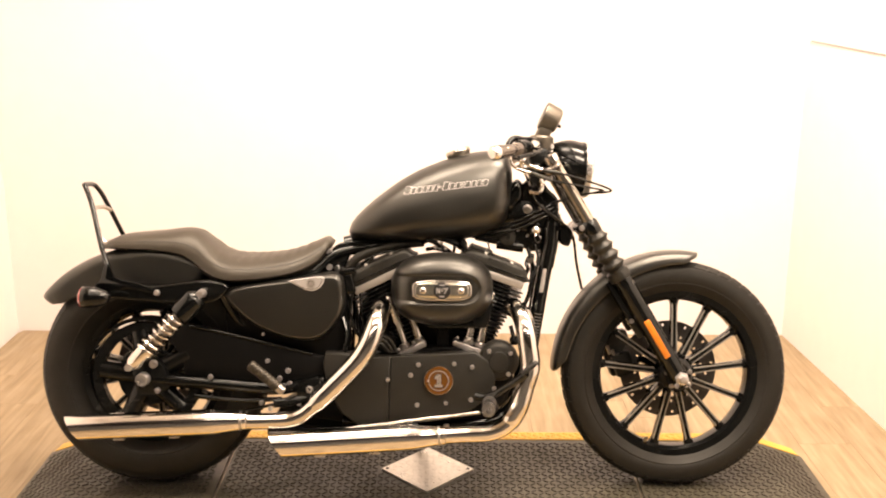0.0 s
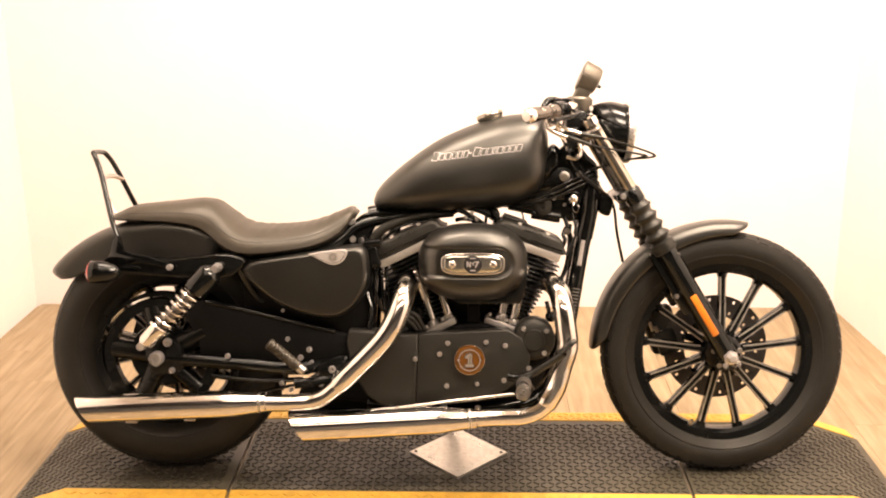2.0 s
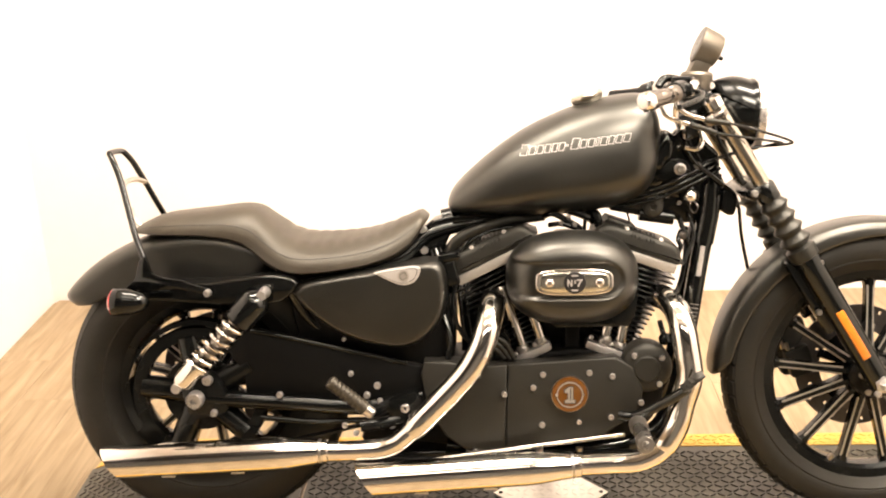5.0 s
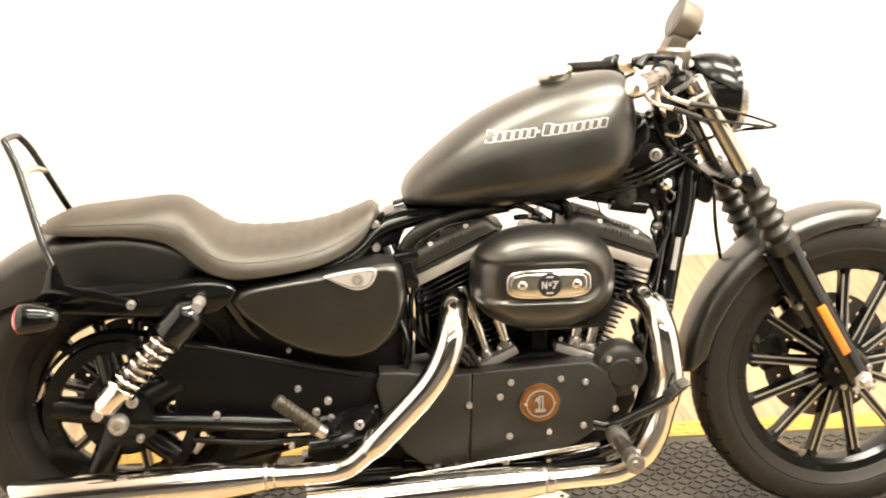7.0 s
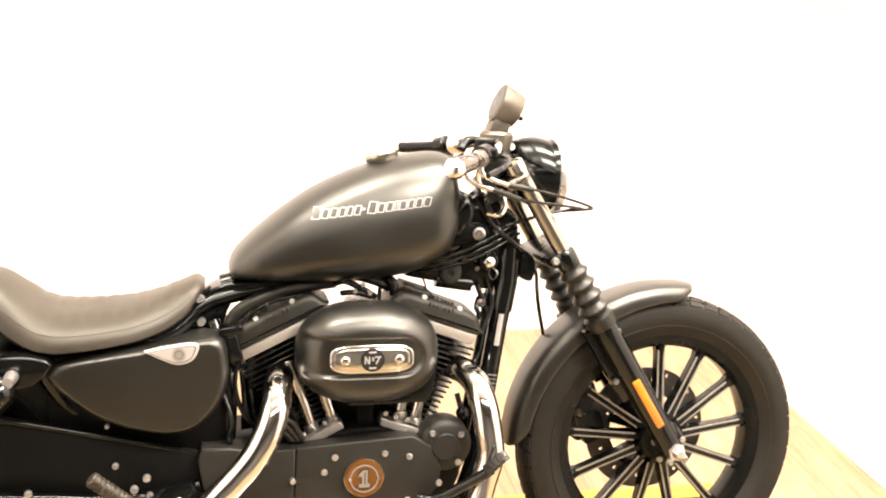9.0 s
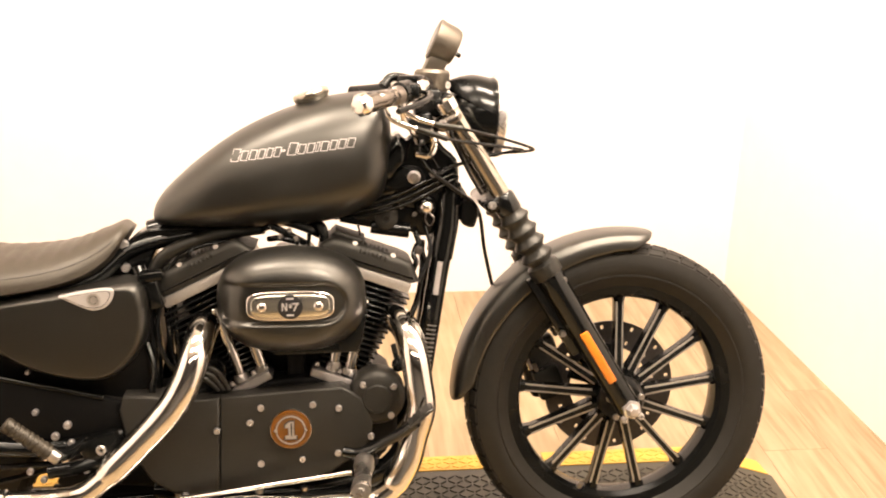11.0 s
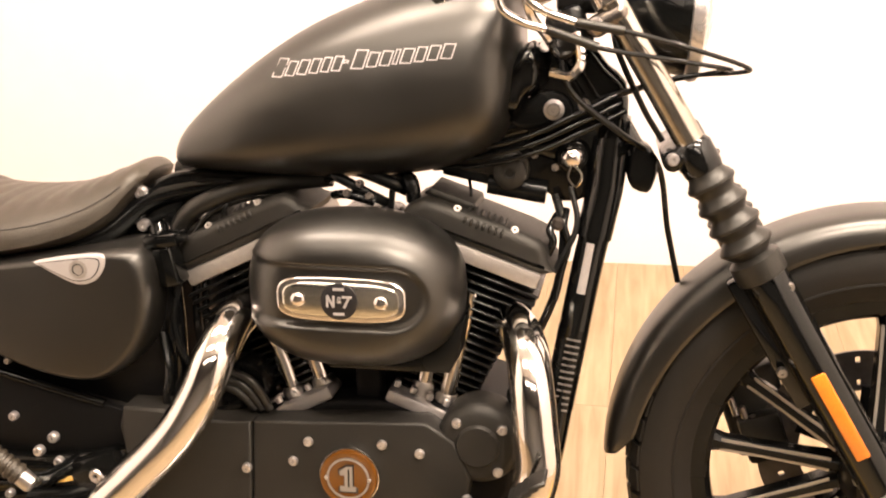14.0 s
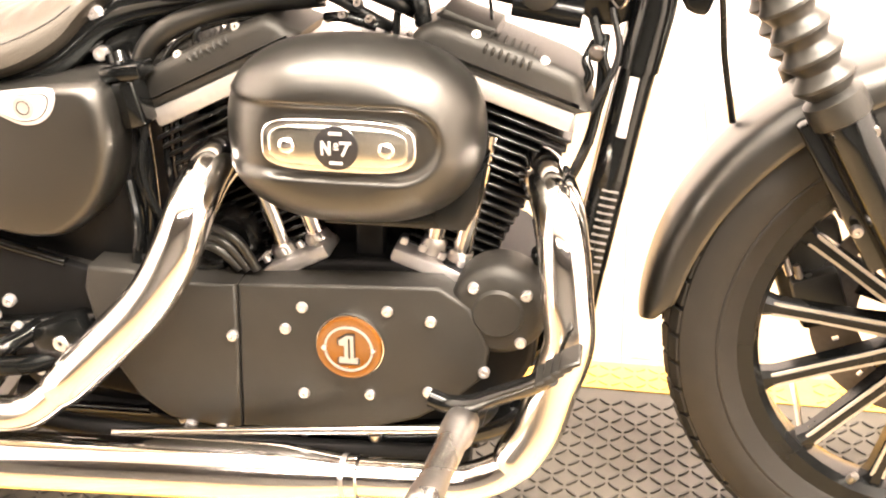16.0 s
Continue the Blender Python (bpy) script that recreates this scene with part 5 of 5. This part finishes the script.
n_ax = V(math.cos(RAKE), 0, math.sin(RAKE))
for d, nm, cm in ((0.516, "lower_fork_clamp", BLACKMETAL), (0.705, "upper_fork_clamp", DARK_CHROME)):
    q = V(FAX.x - 0.002, 0, FAX.z) + FORK_DIR * d - n_ax * 0.012
    bm = box(B(), q, (0.056, 0.226, 0.027), Matrix.Rotation(-RAKE, 4, "Y"), 0.012, 4)
    clamp = P(nm, bm, cm, None, "black fork clamp", True)
    for s in (-1, 1):
        P("pinch_bolt", bolt(B(), q + V(-0.014, s * 0.111, -0.004), (0.1, s, 0), 0.008, 0.008), BOLT, clamp, "chrome pinch bolt", True)

# brake caliper
bm = box(B(), (1.375, 0.085, 0.375), (0.09, 0.05, 0.13), Matrix.Rotation(radians(-20), 4, "Y"), 0.014, 3)
box(bm, (1.385, 0.05, 0.345), (0.06, 0.03, 0.07), Matrix.Rotation(radians(-20), 4, "Y"), 0.008, 2)
cal = P("brake_caliper", bm, WRINKLE, None, "black front brake caliper", True)
bm = B()
for k in range(4):
    tube(bm, [V(1.335 + 0.016 * k, 0.045, 0.40 - 0.012 * k), V(1.345 + 0.016 * k, 0.045, 0.375 - 0.012 * k)], 0.005, 8, False)
P("caliper_fins", bm, STEEL, cal, "", True)
bm = tube(B(), [V(1.34, 0.06, 0.42), V(1.33, 0.055, 0.44), V(1.322, 0.05, 0.43), V(1.325, 0.05, 0.415)], 0.004, 8)
P("bleed_nipple", bm, BLACKMETAL, cal, "", True)
P("valve_stem", tube(B(), [V(1.435, -0.02, 0.118), V(1.443, -0.03, 0.138)], 0.006, 10, False), STEEL, front_rim, "bright valve stem", True)

# ---- headlamp, bars, gauge ----
hd = V(1, 0, -0.05).normalized()
hc = V(1.242, 0, 0.932)
bm = lathe(B(), [(0.018, -0.088), (0.040, -0.082), (0.056, -0.064), (0.068, -0.036), (0.077, -0.006), (0.079, 0.008)], hc, hd, 48)
lamp = P("headlamp", bm, BLACKMETAL, None, "gloss black round headlamp with chrome rim", True)
bm = lathe(B(), [(0.077, 0.004), (0.083, 0.006), (0.085, 0.013), (0.083, 0.021), (0.076, 0.024), (0.074, 0.012)], hc, hd, 48, False)
P("headlamp_rim", bm, BOLT, lamp, "chrome rim", True)
bm = lathe(B(), [(0.075, 0.012), (0.069, 0.022), (0.048, 0.031), (0.022, 0.035), (0.0, 0.036)], hc, hd, 48)
P("headlamp_lens", bm, GLASS, lamp, "clear glass lens", True)
# visor: a shell that widens from a point at the bracket to the rim
bm = B()
rings = []
for u in range(25):
    a = radians(12 + 156 * u / 24)
    cy, cz = math.cos(a), math.sin(a)
    outer, inner = [], []
    for v in range(9):
        k = v / 8
        w = k ** 0.62
        x = 1.156 + 0.098 * k - 0.020 * k * abs(cy) ** 3
        zc, r = 0.990 - 0.066 * w, 0.014 + 0.067 * w + 0.011 * math.sin(math.pi * k)
        outer.append(V(x, cy * r, zc + cz * r))
        inner.append(V(x, cy * (r - 0.003), zc + cz * (r - 0.003)))
    rings.append(outer + inner[::-1])
loft(bm, rings)
P("headlamp_visor", bm, BLACKMETAL, lamp, "gloss black visor", True)
bm = box(B(), (1.146, 0, 0.960), (0.03, 0.05, 0.04), None, 0.006)
P("headlamp_bracket", bm, BLACKMETAL, lamp, "", True)

bar = [V(0.972, -0.270, 0.976), V(1.02, -0.215, 0.981), V(1.065, -0.155, 0.989), V(1.100, -0.08, 0.998), V(1.112, 0, 1.000)]
bm = tube(B(), bar + [V(q.x, -q.y, q.z) for q in bar[-2::-1]], 0.0125, 14)
hb = P("handlebar", bm, BLACKMETAL, None, "black low handlebar", True)
for s in (-1, 1):
    far = 0.050 if s > 0 else 0.0
    a, b = V(0.964 + far, s * 0.282, 0.966 - far * 0.35), V(1.040 + far * 0.6, s * 0.196, 0.981 - far * 0.2)
    d = (b - a).normalized()
    ln = (b - a).length
    prof = [(0.017, 0.0), (0.0180, 0.010), (0.0178, ln * 0.36), (0.0165, ln * 0.37), (0.0165, ln * 0.42), (0.0172, ln * 0.43), (0.0165, ln * 0.74), (0.0155, ln * 0.75), (0.0155, ln * 0.82), (0.018, ln * 0.84), (0.018, ln)]
    g = P("grip", lathe(B(), prof, a, d, 24), DARK_CHROME, hb, "chrome and rubber grip", True)
    P("grip_end", lathe(B(), [(0.004, -0.010), (0.014, -0.008), (0.0215, 0.002), (0.0215, 0.012), (0.018, 0.014)], a, d, 8), CHROME, hb, "chrome grip end", True)
    q = V(1.050, s * 0.178, 0.986)
    bm = lathe(B(), [(0.016, -0.018), (0.021, -0.014), (0.021, 0.014), (0.016, 0.018)], q, d, 20)
    box(bm, q + V(0.014, 0, 0.002), (0.03, 0.028, 0.028), None, 0.006)
    P("switch_housing", bm, BLACKMETAL, hb, "black switch housing", True)
    # lever
    bm = tube(B(), [V(1.085, s * 0.150, 0.985), V(1.10, s * 0.175, 0.982), V(1.085 + far * 0.4, s * 0.225, 0.97 - far * 0.2), V(1.03 + far, s * 0.29, 0.955 - far * 0.3)], 0.0055, 10)
    P("lever", bm, BLACKMETAL, hb, "black hand lever", True)
    # turn signal stub and clamp
    bm = lathe(B(), [(0.020, -0.02), (0.022, -0.016), (0.022, 0.016), (0.020, 0.02)], V(1.078, s * 0.135, 0.992), V(1, -s * 1.8, 0.3), 18)
    P("bar_clamp", bm, CHROME, hb, "chrome clamp", True)
# master cylinder on the right
bm = box(B(), (1.070, -0.130, 1.006), (0.045, 0.05, 0.022), Matrix.Rotation(radians(-25), 4, "Z"), 0.006)
P("brake_reservoir", bm, BLACKMETAL, hb, "black brake fluid reservoir", True)
bm = tube(B(), [V(1.015, -0.14, 0.995), V(1.03, -0.13, 1.012), V(1.06, -0.11, 1.010), V(1.09, -0.07, 1.0)], 0.009, 10)
P("bar_cable", bm, BLACKMETAL, hb, "", True)
# riser and gauge
bm = B()
lathe(bm, [(0.030, -0.004), (0.035, 0.002), (0.036, 0.034), (0.031, 0.040), (0.0, 0.041)], (1.120, -0.02, 0.986), (0.04, 0, 1), 28)
riser = P("bar_riser", bm, DULL_ALLOY, None, "dull chrome bar clamp", True)
for s in (-1, 1):
    P("riser_bolt", bolt(B(), V(1.148, s * 0.025 - 0.008, 0.995), (0.3, s, 0), 0.008, 0.01), BOLT, riser, "", True)
gd = V(-0.91, 0, 0.41).normalized()
gc = V(1.149, 0, 1.078)
bm = lathe(B(), [(0.028, -0.028), (0.035, -0.025), (0.039, -0.016), (0.041, 0.012), (0.042, 0.018), (0.042, 0.023), (0.038, 0.025)], gc, gd, 40)
gauge = P("speedometer", bm, DULL_ALLOY, None, "brushed round speedometer on the handlebar", True)
P("gauge_face", lathe(B(), [(0.037, 0.0245), (0.036, 0.0255), (0.0, 0.0255)], gc, gd, 36), BLACKMETAL, gauge, "dark dial face", True)
bm = prism(B(), [(1.102, 1.022), (1.146, 1.022), (1.166, 1.068), (1.124, 1.068)], -0.022, 0.022, 0.006, 2)
P("gauge_bracket", bm, DULL_ALLOY, gauge, "", True)
P("gauge_knob", lathe(B(), [(0.005, -0.022), (0.005, -0.032), (0.003, -0.034)], gc + V(0.0, -0.015, -0.012), gd, 10), BLACKMETAL, gauge, "", True)

# cables that loop forward past the headlamp
loops = [
    [V(1.050, -0.165, 0.982), V(1.053, -0.160, 0.967), V(1.059, -0.160, 0.950), V(1.082, -0.158, 0.937), V(1.112, -0.155, 0.927), V(1.168, -0.145, 0.917), V(1.240, -0.120, 0.898), V(1.314, -0.088, 0.873), V(1.306, -0.06, 0.864), V(1.235, -0.045, 0.856), V(1.14, -0.04, 0.828)],
    [V(1.018, -0.170, 0.975), V(1.021, -0.165, 0.959), V(1.029, -0.165, 0.940), V(1.052, -0.163, 0.927), V(1.079, -0.160, 0.919), V(1.139, -0.150, 0.898), V(1.215, -0.120, 0.884), V(1.290, -0.090, 0.871), V(1.288, -0.06, 0.866), V(1.225, -0.04, 0.851), V(1.13, -0.03, 0.821)],
]
for pts in loops:
    cb = P("throttle_cable", tube(B(), pts, 0.0030, 8), BLACKMETAL, None, "black throttle cable")
    P("cable_sleeve", tube(B(), pts[0:5], 0.0052, 10), CHROME, cb, "bright bent cable sleeve")
    P("cable_boot", tube(B(), pts[4:6], 0.0056, 10), BOOT, cb, "black rubber cable boot")
RAISE = V(0.004, 0, 0.006)
bm = tube(B(), [V(1.05, -0.15, 0.965), V(1.05, -0.13, 0.93), V(1.07, -0.11, 0.90), V(1.08, -0.08, 0.88)], 0.006, 8)
tube(bm, [V(1.105, -0.10, 0.905), V(1.112, -0.11, 0.875), V(1.10, -0.115, 0.855), V(1.075, -0.11, 0.858)], 0.006, 8)
P("brake_line", bm, CHROME, None, "bright brake line", True)
bm = tube(B(), [V(1.10, -0.05, 0.93), V(1.085, -0.06, 0.88), V(1.10, -0.06, 0.83), V(1.16, -0.05, 0.78), V(1.212, -0.01, 0.735), V(1.230, 0.01, 0.645), V(1.248, 0.02, 0.568)], 0.0042, 8)
tube(bm, [V(1.16, -0.04, 0.96), V(1.15, -0.055, 0.90), V(1.185, -0.06, 0.82), V(1.215, -0.05, 0.77)], 0.004, 8)
P("brake_hose", bm, BLACKMETAL, None, "black brake hose hanging by the fork", True)
bm = box(B(), (1.105, -0.04, 0.955), (0.055, 0.06, 0.055), None, 0.008)
P("switch_block", bm, BLACKMETAL, None, "black connector block", True)
bm = box(B(), (1.095, -0.05, 0.905), (0.05, 0.06, 0.06), Matrix.Rotation(radians(-20), 4, "Y"), 0.01)
P("cable_guide", bm, BLACKMETAL, None, "black cable guide", True)
bm = prism(B(), [(1.172, 0.722), (1.178, 0.762), (1.200, 0.757), (1.212, 0.735), (1.208, 0.712), (1.200, 0.698), (1.180, 0.704)], -0.030, 0.03, 0.006, 3, 2)
P("horn", bm, BLACKMETAL, None, "black horn behind the fork", True)

RAISE = V(0, 0, 0)
bm = lathe(B(), [(0.006, 0.0), (0.006, 0.03), (0.012, 0.034), (0.0145, 0.042), (0.012, 0.052), (0.005, 0.057)], (1.035, -0.075, 0.475), (0.25, -0.4, -1), 18)
P("oil_sensor", bm, BLACKMETAL, None, "small black rounded oil sensor")

# ---- controls low down ----
bm = tube(B(), [V(0.52, -0.165, 0.186), V(0.72, -0.17, 0.213), V(0.945, -0.175, 0.243)], 0.0055, 10)
P("brake_rod", bm, CHROME, None, "chrome rear brake rod")
bm = lathe(B(), [(0.014, 0.0), (0.0195, 0.008), (0.0200, 0.045), (0.0165, 0.052), (0.0160, 0.15), (0.0180, 0.185), (0.0185, 0.205), (0.0160, 0.210), (0.0085, 0.2105), (0.0078, 0.216), (0.0, 0.2165)], (0.970, -0.200, 0.277), V(-0.06, -1, 0.116), 28)
peg = P("rider_peg", bm, STEEL, None, "chrome rider foot peg")
P("peg_mount", tube(B(), [V(0.990, -0.08, 0.236), V(0.982, -0.15, 0.254), V(0.969, -0.212, 0.278)], 0.0150, 14), BLACKMETAL, peg)
bm = tube(B(), [V(0.930, -0.188, 0.292), V(0.955, -0.195, 0.290), V(0.985, -0.206, 0.302), V(1.015, -0.220, 0.324), V(1.045, -0.238, 0.348), V(1.068, -0.252, 0.370)], 0.0110, 14)
pedal = P("brake_pedal", bm, GLOSS, None, "gloss black brake pedal")
for k in range(4):
    bm = box(B(), (1.064 + 0.008 * k, -0.258, 0.376 + 0.007 * k), (0.024, 0.042, 0.006), Matrix.Rotation(radians(-28), 4, "Y"), 0.002, 1)
    P("pedal_rib", bm, BOOT, pedal)
bm = B()
a, b = V(0.302, -0.215, 0.384), V(0.378, -0.205, 0.318)
d = (b - a).normalized()
ln = (b - a).length
prof = [(0.012, 0.0), (0.0155, 0.004)]
for k in range(9):
    h = 0.008 + k * ln / 9.6
    prof += [(0.0155, h), (0.0155, h + ln / 20), (0.0135, h + ln / 18), (0.0135, h + ln / 11)]
lathe(bm, prof, a, d, 16)
pp = P("passenger_peg", bm, VINYL, None, "folded ribbed rubber passenger peg")
P("peg_end", lathe(B(), [(0.013, ln * 0.96), (0.013, ln + 0.018), (0.008, ln + 0.022)], a, d, 14), STEEL, pp)
bm = tube(B(), [V(0.384, -0.20, 0.311), V(0.40, -0.18, 0.305), V(0.42, -0.14, 0.31), V(0.44, -0.11, 0.32)], 0.012, 12)
P("peg_bracket", bm, GLOSS, pp)
bm = tube(B(), [V(0.36, -0.16, 0.262), V(0.43, -0.15, 0.27), V(0.50, -0.12, 0.29)], 0.013, 12)
box(bm, (0.46, -0.13, 0.30), (0.08, 0.05, 0.06), Matrix.Rotation(radians(-20), 4, "Y"), 0.01)
P("brake_linkage", bm, BLACKMETAL, None, "black brake linkage")
for x, z, r in ((0.180, 0.335, 0.0075), (0.342, 0.382, 0.0065), (0.400, 0.354, 0.008), (0.324, 0.262, 0.0065), (0.349, 0.245, 0.007), (0.461, 0.301, 0.011), (0.376, 0.332, 0.008), (0.430, 0.262, 0.008), (0.326, 0.455, 0.005), (0.405, 0.318, 0.007)):
    P("linkage_bolt", bolt(B(), V(x, -0.150 if z < 0.4 else -0.125, z), (0, -1, 0), r, 0.008), BOLT, None, "plated bolt")
bm = tube(B(), [V(0.55, -0.10, 0.50), V(0.565, -0.12, 0.45), V(0.56, -0.12, 0.40), V(0.60, -0.11, 0.385), V(0.66, -0.10, 0.40)], 0.006, 8)
tube(bm, [V(0.58, -0.10, 0.58), V(0.572, -0.11, 0.52), V(0.59, -0.11, 0.46), V(0.63, -0.11, 0.42)], 0.005, 8)
P("oil_hose", bm, BLACKMETAL, None, "black oil hoses")
# Added sheet that blacks out the gap behind the rear cylinder like shade.
bm = prism(B(), [(0.585, 0.39), (0.66, 0.40), (0.66, 0.50), (0.62, 0.545), (0.59, 0.53)], 0.0, 0.03, 0.005, 2)
P("inner_shield", bm, MATTE_BLACK, None, "dull black sheet added for the dark behind the engine")
for dx in (0.0, 0.014):
    bm = tube(B(), [V(0.583 + dx, -0.05, 0.585), V(0.588 + dx, -0.07, 0.52), V(0.594 + dx, -0.07, 0.46), V(0.612 + dx, -0.07, 0.415)], 0.0055, 8)
    P("breather_hose", bm, GLOSS, None, "gloss black hose behind the side cover")
bm = lathe(B(), [(0.036, 0.0), (0.040, 0.004), (0.040, 0.040), (0.034, 0.048), (0.0, 0.05)], (0.66, -0.05, 0.428), (0, -1, 0), 24)
starter = P("starter_motor", bm, BLACKMETAL, None, "black starter motor")
for k in range(3):
    bm = tube(B(), [V(0.628 + 0.014 * k, -0.112, 0.432 + 0.010 * k), V(0.660 + 0.013 * k, -0.118, 0.428 + 0.006 * k), V(0.686 + 0.010 * k, -0.114, 0.402)], 0.0062, 10)
    P("starter_cable", bm, BOOT, starter)
# side stand on the far side
bm = tube(B(), [V(0.80, 0.10, 0.19), V(0.78, 0.20, 0.10), V(0.74, 0.255, 0.062)], 0.011, 12)
box(bm, (0.735, 0.262, 0.0545), (0.05, 0.03, 0.008), Matrix.Rotation(radians(11), 4, "X"), 0.002)
P("side_stand", bm, BLACKMETAL, None, "black side stand holding the bike")

# ---- ceiling strip lamps ----
def strip_lamp(x, y):
    ob = tagged(new("ceiling_lamp"), "white strip lamp fixed under the ceiling", "ceiling lamp", "strip lamps on the ceiling")
    ob.location = (x, y, CEIL)
    part("housing", box(B(), V(0, 0, -0.03), (1.24, 0.34, 0.06), None, 0.01), CEILING, ob)
    part("diffuser", box(B(), V(0, 0, -0.068), (1.18, 0.30, 0.014), None, 0.004), TUBE_LIGHT, ob)
    return ob


for lx, ly, watts in LAMPS:
    strip_lamp(lx, ly)

# ---- seam on the side wall ----
turn = math.atan2(RIGHT1 - RIGHT0, BACK - EDGE)
bm = box(B(), (RIGHT0 + (BACK - 0.2) * math.tan(turn) - 0.002, 0.2, 1.196), (0.005, 2.6, 0.005), Matrix.Rotation(turn, 4, "Z"))
thing("wall_trim", bm, LABEL_GREY, "thin grey seam along the white side wall", "trim", "structure")

# ---- tread lugs ----
def lug_mesh():
    bm = B()
    lo = [V(-0.0105, 0, 0), V(-0.0065, -0.0024, 0), V(0.0065, -0.0024, 0), V(0.0105, 0, 0), V(0.0065, 0.0024, 0), V(-0.0065, 0.0024, 0)]
    hi = [V(q.x * 0.84, q.y * 0.62, 0.0028) for q in lo]
    loft(bm, [lo, hi])
    return bm


lug = finish(lug_mesh(), "tread_lug", MAT_LUG, 30)
STEP = 0.0198
verts, faces = [], []
pv, pf = [], []
lug_v = [v.co.copy() for v in lug.vertices]
lug_f = [tuple(p.vertices) for p in lug.polygons]
count = 0
nx, ny = int((LX1 - LX0 + 2 * RAMP - 0.03) / STEP), int((FAR_IN - NEAR_IN - 0.012) / STEP)
for i in range(nx):
    for j in range(ny):
        x, y = LX0 - RAMP + 0.02 + i * STEP, NEAR_IN + 0.015 + j * STEP
        if min(abs(x - 0.177), abs(x - 1.425)) < 0.018:
            continue
        if abs(x - 0.795) / 0.155 + abs(y - 0.062) / 0.162 < 1:
            if abs(x - 0.795) / 0.122 + abs(y - 0.062) / 0.128 < 1:
                m = Matrix.Translation((x, y, 0.0022)) @ Matrix.Rotation(radians(38 if (i + j) % 2 else -38), 4, "Z") @ Matrix.Diagonal((0.8, 0.8, 0.55, 1))
                k = len(pv)
                pv += [m @ q for q in lug_v]
                pf += [tuple(k + t for t in f) for f in lug_f]
            continue
        tilt = -math.atan2(lift_z(x + 0.001) - lift_z(x - 0.001), 0.002)
        m = Matrix.Translation((x, y, lift_z(x) - 0.0032)) @ Matrix.Rotation(tilt, 4, "Y") @ Matrix.Rotation(radians(38 if (i + j) % 2 else -38), 4, "Z")
        if 1.02 < x < 1.42 and count < 300:
            ob = new("tread_lug", lug)
            ob.matrix_world = m
            ob.parent = tread
            count += 1
        else:
            k = len(verts)
            verts += [m @ q for q in lug_v]
            faces += [tuple(k + t for t in f) for f in lug_f]
yv, yf = [], []
me = bpy.data.meshes.new("plate_pattern")
me.from_pydata(pv, [], pf)
me.materials.append(SHEET)
ob = new("plate_pattern", me)
ob.parent = plate
tagged(ob, kind="stuff")
for i in range(int((LX1 - LX0) / STEP)):
    for y0, y1, h0, h1 in ((LY0, NEAR_IN, 0.002, 0.013), (FAR_IN, LY1, 0.013, 0.002)):
        for j in range(3):
            x, y = LX0 + 0.01 + i * STEP, y0 + (j + 0.6) * (y1 - y0) / 3.4
            z = -0.014 + h0 + (h1 - h0) * (y - y0) / (y1 - y0)
            if min(abs(x - 0.177), abs(x - 1.425)) < 0.018:
                continue
            m = Matrix.Translation((x, y, z - 0.0012)) @ Matrix.Rotation(math.atan2(h1 - h0, y1 - y0), 4, "X") @ Matrix.Rotation(radians(38 if (i + j) % 2 else -38), 4, "Z")
            k = len(yv)
            yv += [m @ q for q in lug_v]
            yf += [tuple(k + t for t in f) for f in lug_f]
me = bpy.data.meshes.new("edge_pattern")
me.from_pydata(yv, [], yf)
me.materials.append(YELLOW)
ob = new("edge_pattern", me)
ob.parent = tread
tagged(ob, kind="stuff")
me = bpy.data.meshes.new("tread_pattern")
me.from_pydata(verts, [], faces)
me.materials.append(MAT_LUG)
ob = new("tread_pattern", me)
ob.parent = tread
tagged(ob, kind="stuff")

# ---- floor planks ----
def plank_mesh(length, width):
    bm = B()
    lo = [V(0.0003, 0.0003, 0), V(length - 0.0003, 0.0003, 0), V(length - 0.0003, width - 0.0003, 0), V(0.0003, width - 0.0003, 0)]
    mid = [q + V(0, 0, 0.0094) for q in lo]
    hi = [V(q.x + (0.0007 if q.x < 0.1 else -0.0007), q.y + (0.0007 if q.y < 0.05 else -0.0007), 0.010) for q in lo]
    loft(bm, [lo, mid, hi])
    return finish(bm, "plank", OAK, 20)


PL, PW = 1.22, 0.18
full = plank_mesh(PL, PW)
rnd = random.Random(3)
x = LEFT1 + 0.025
row = 0
while x < RIGHT1 - 0.05:
    w = min(PW, RIGHT1 - 0.02 - x)
    y = BACK - 0.002
    first = True
    shift = rnd.uniform(0.25, 1.0) * PL
    while y > OAK_END + 0.001:
        ln = shift if first else PL
        first = False
        ln = min(ln, y - OAK_END)
        me = full if (ln == PL and w == PW) else plank_mesh(min(ln, PL), w)
        ob = new("plank", me)
        ob.matrix_world = Matrix.Translation((x, y, FLOOR - 0.01)) @ Matrix.Rotation(radians(-90), 4, "Z")
        ob.location.x = x
        ob.parent = floor
        y -= ln
    x += PW
    row += 1
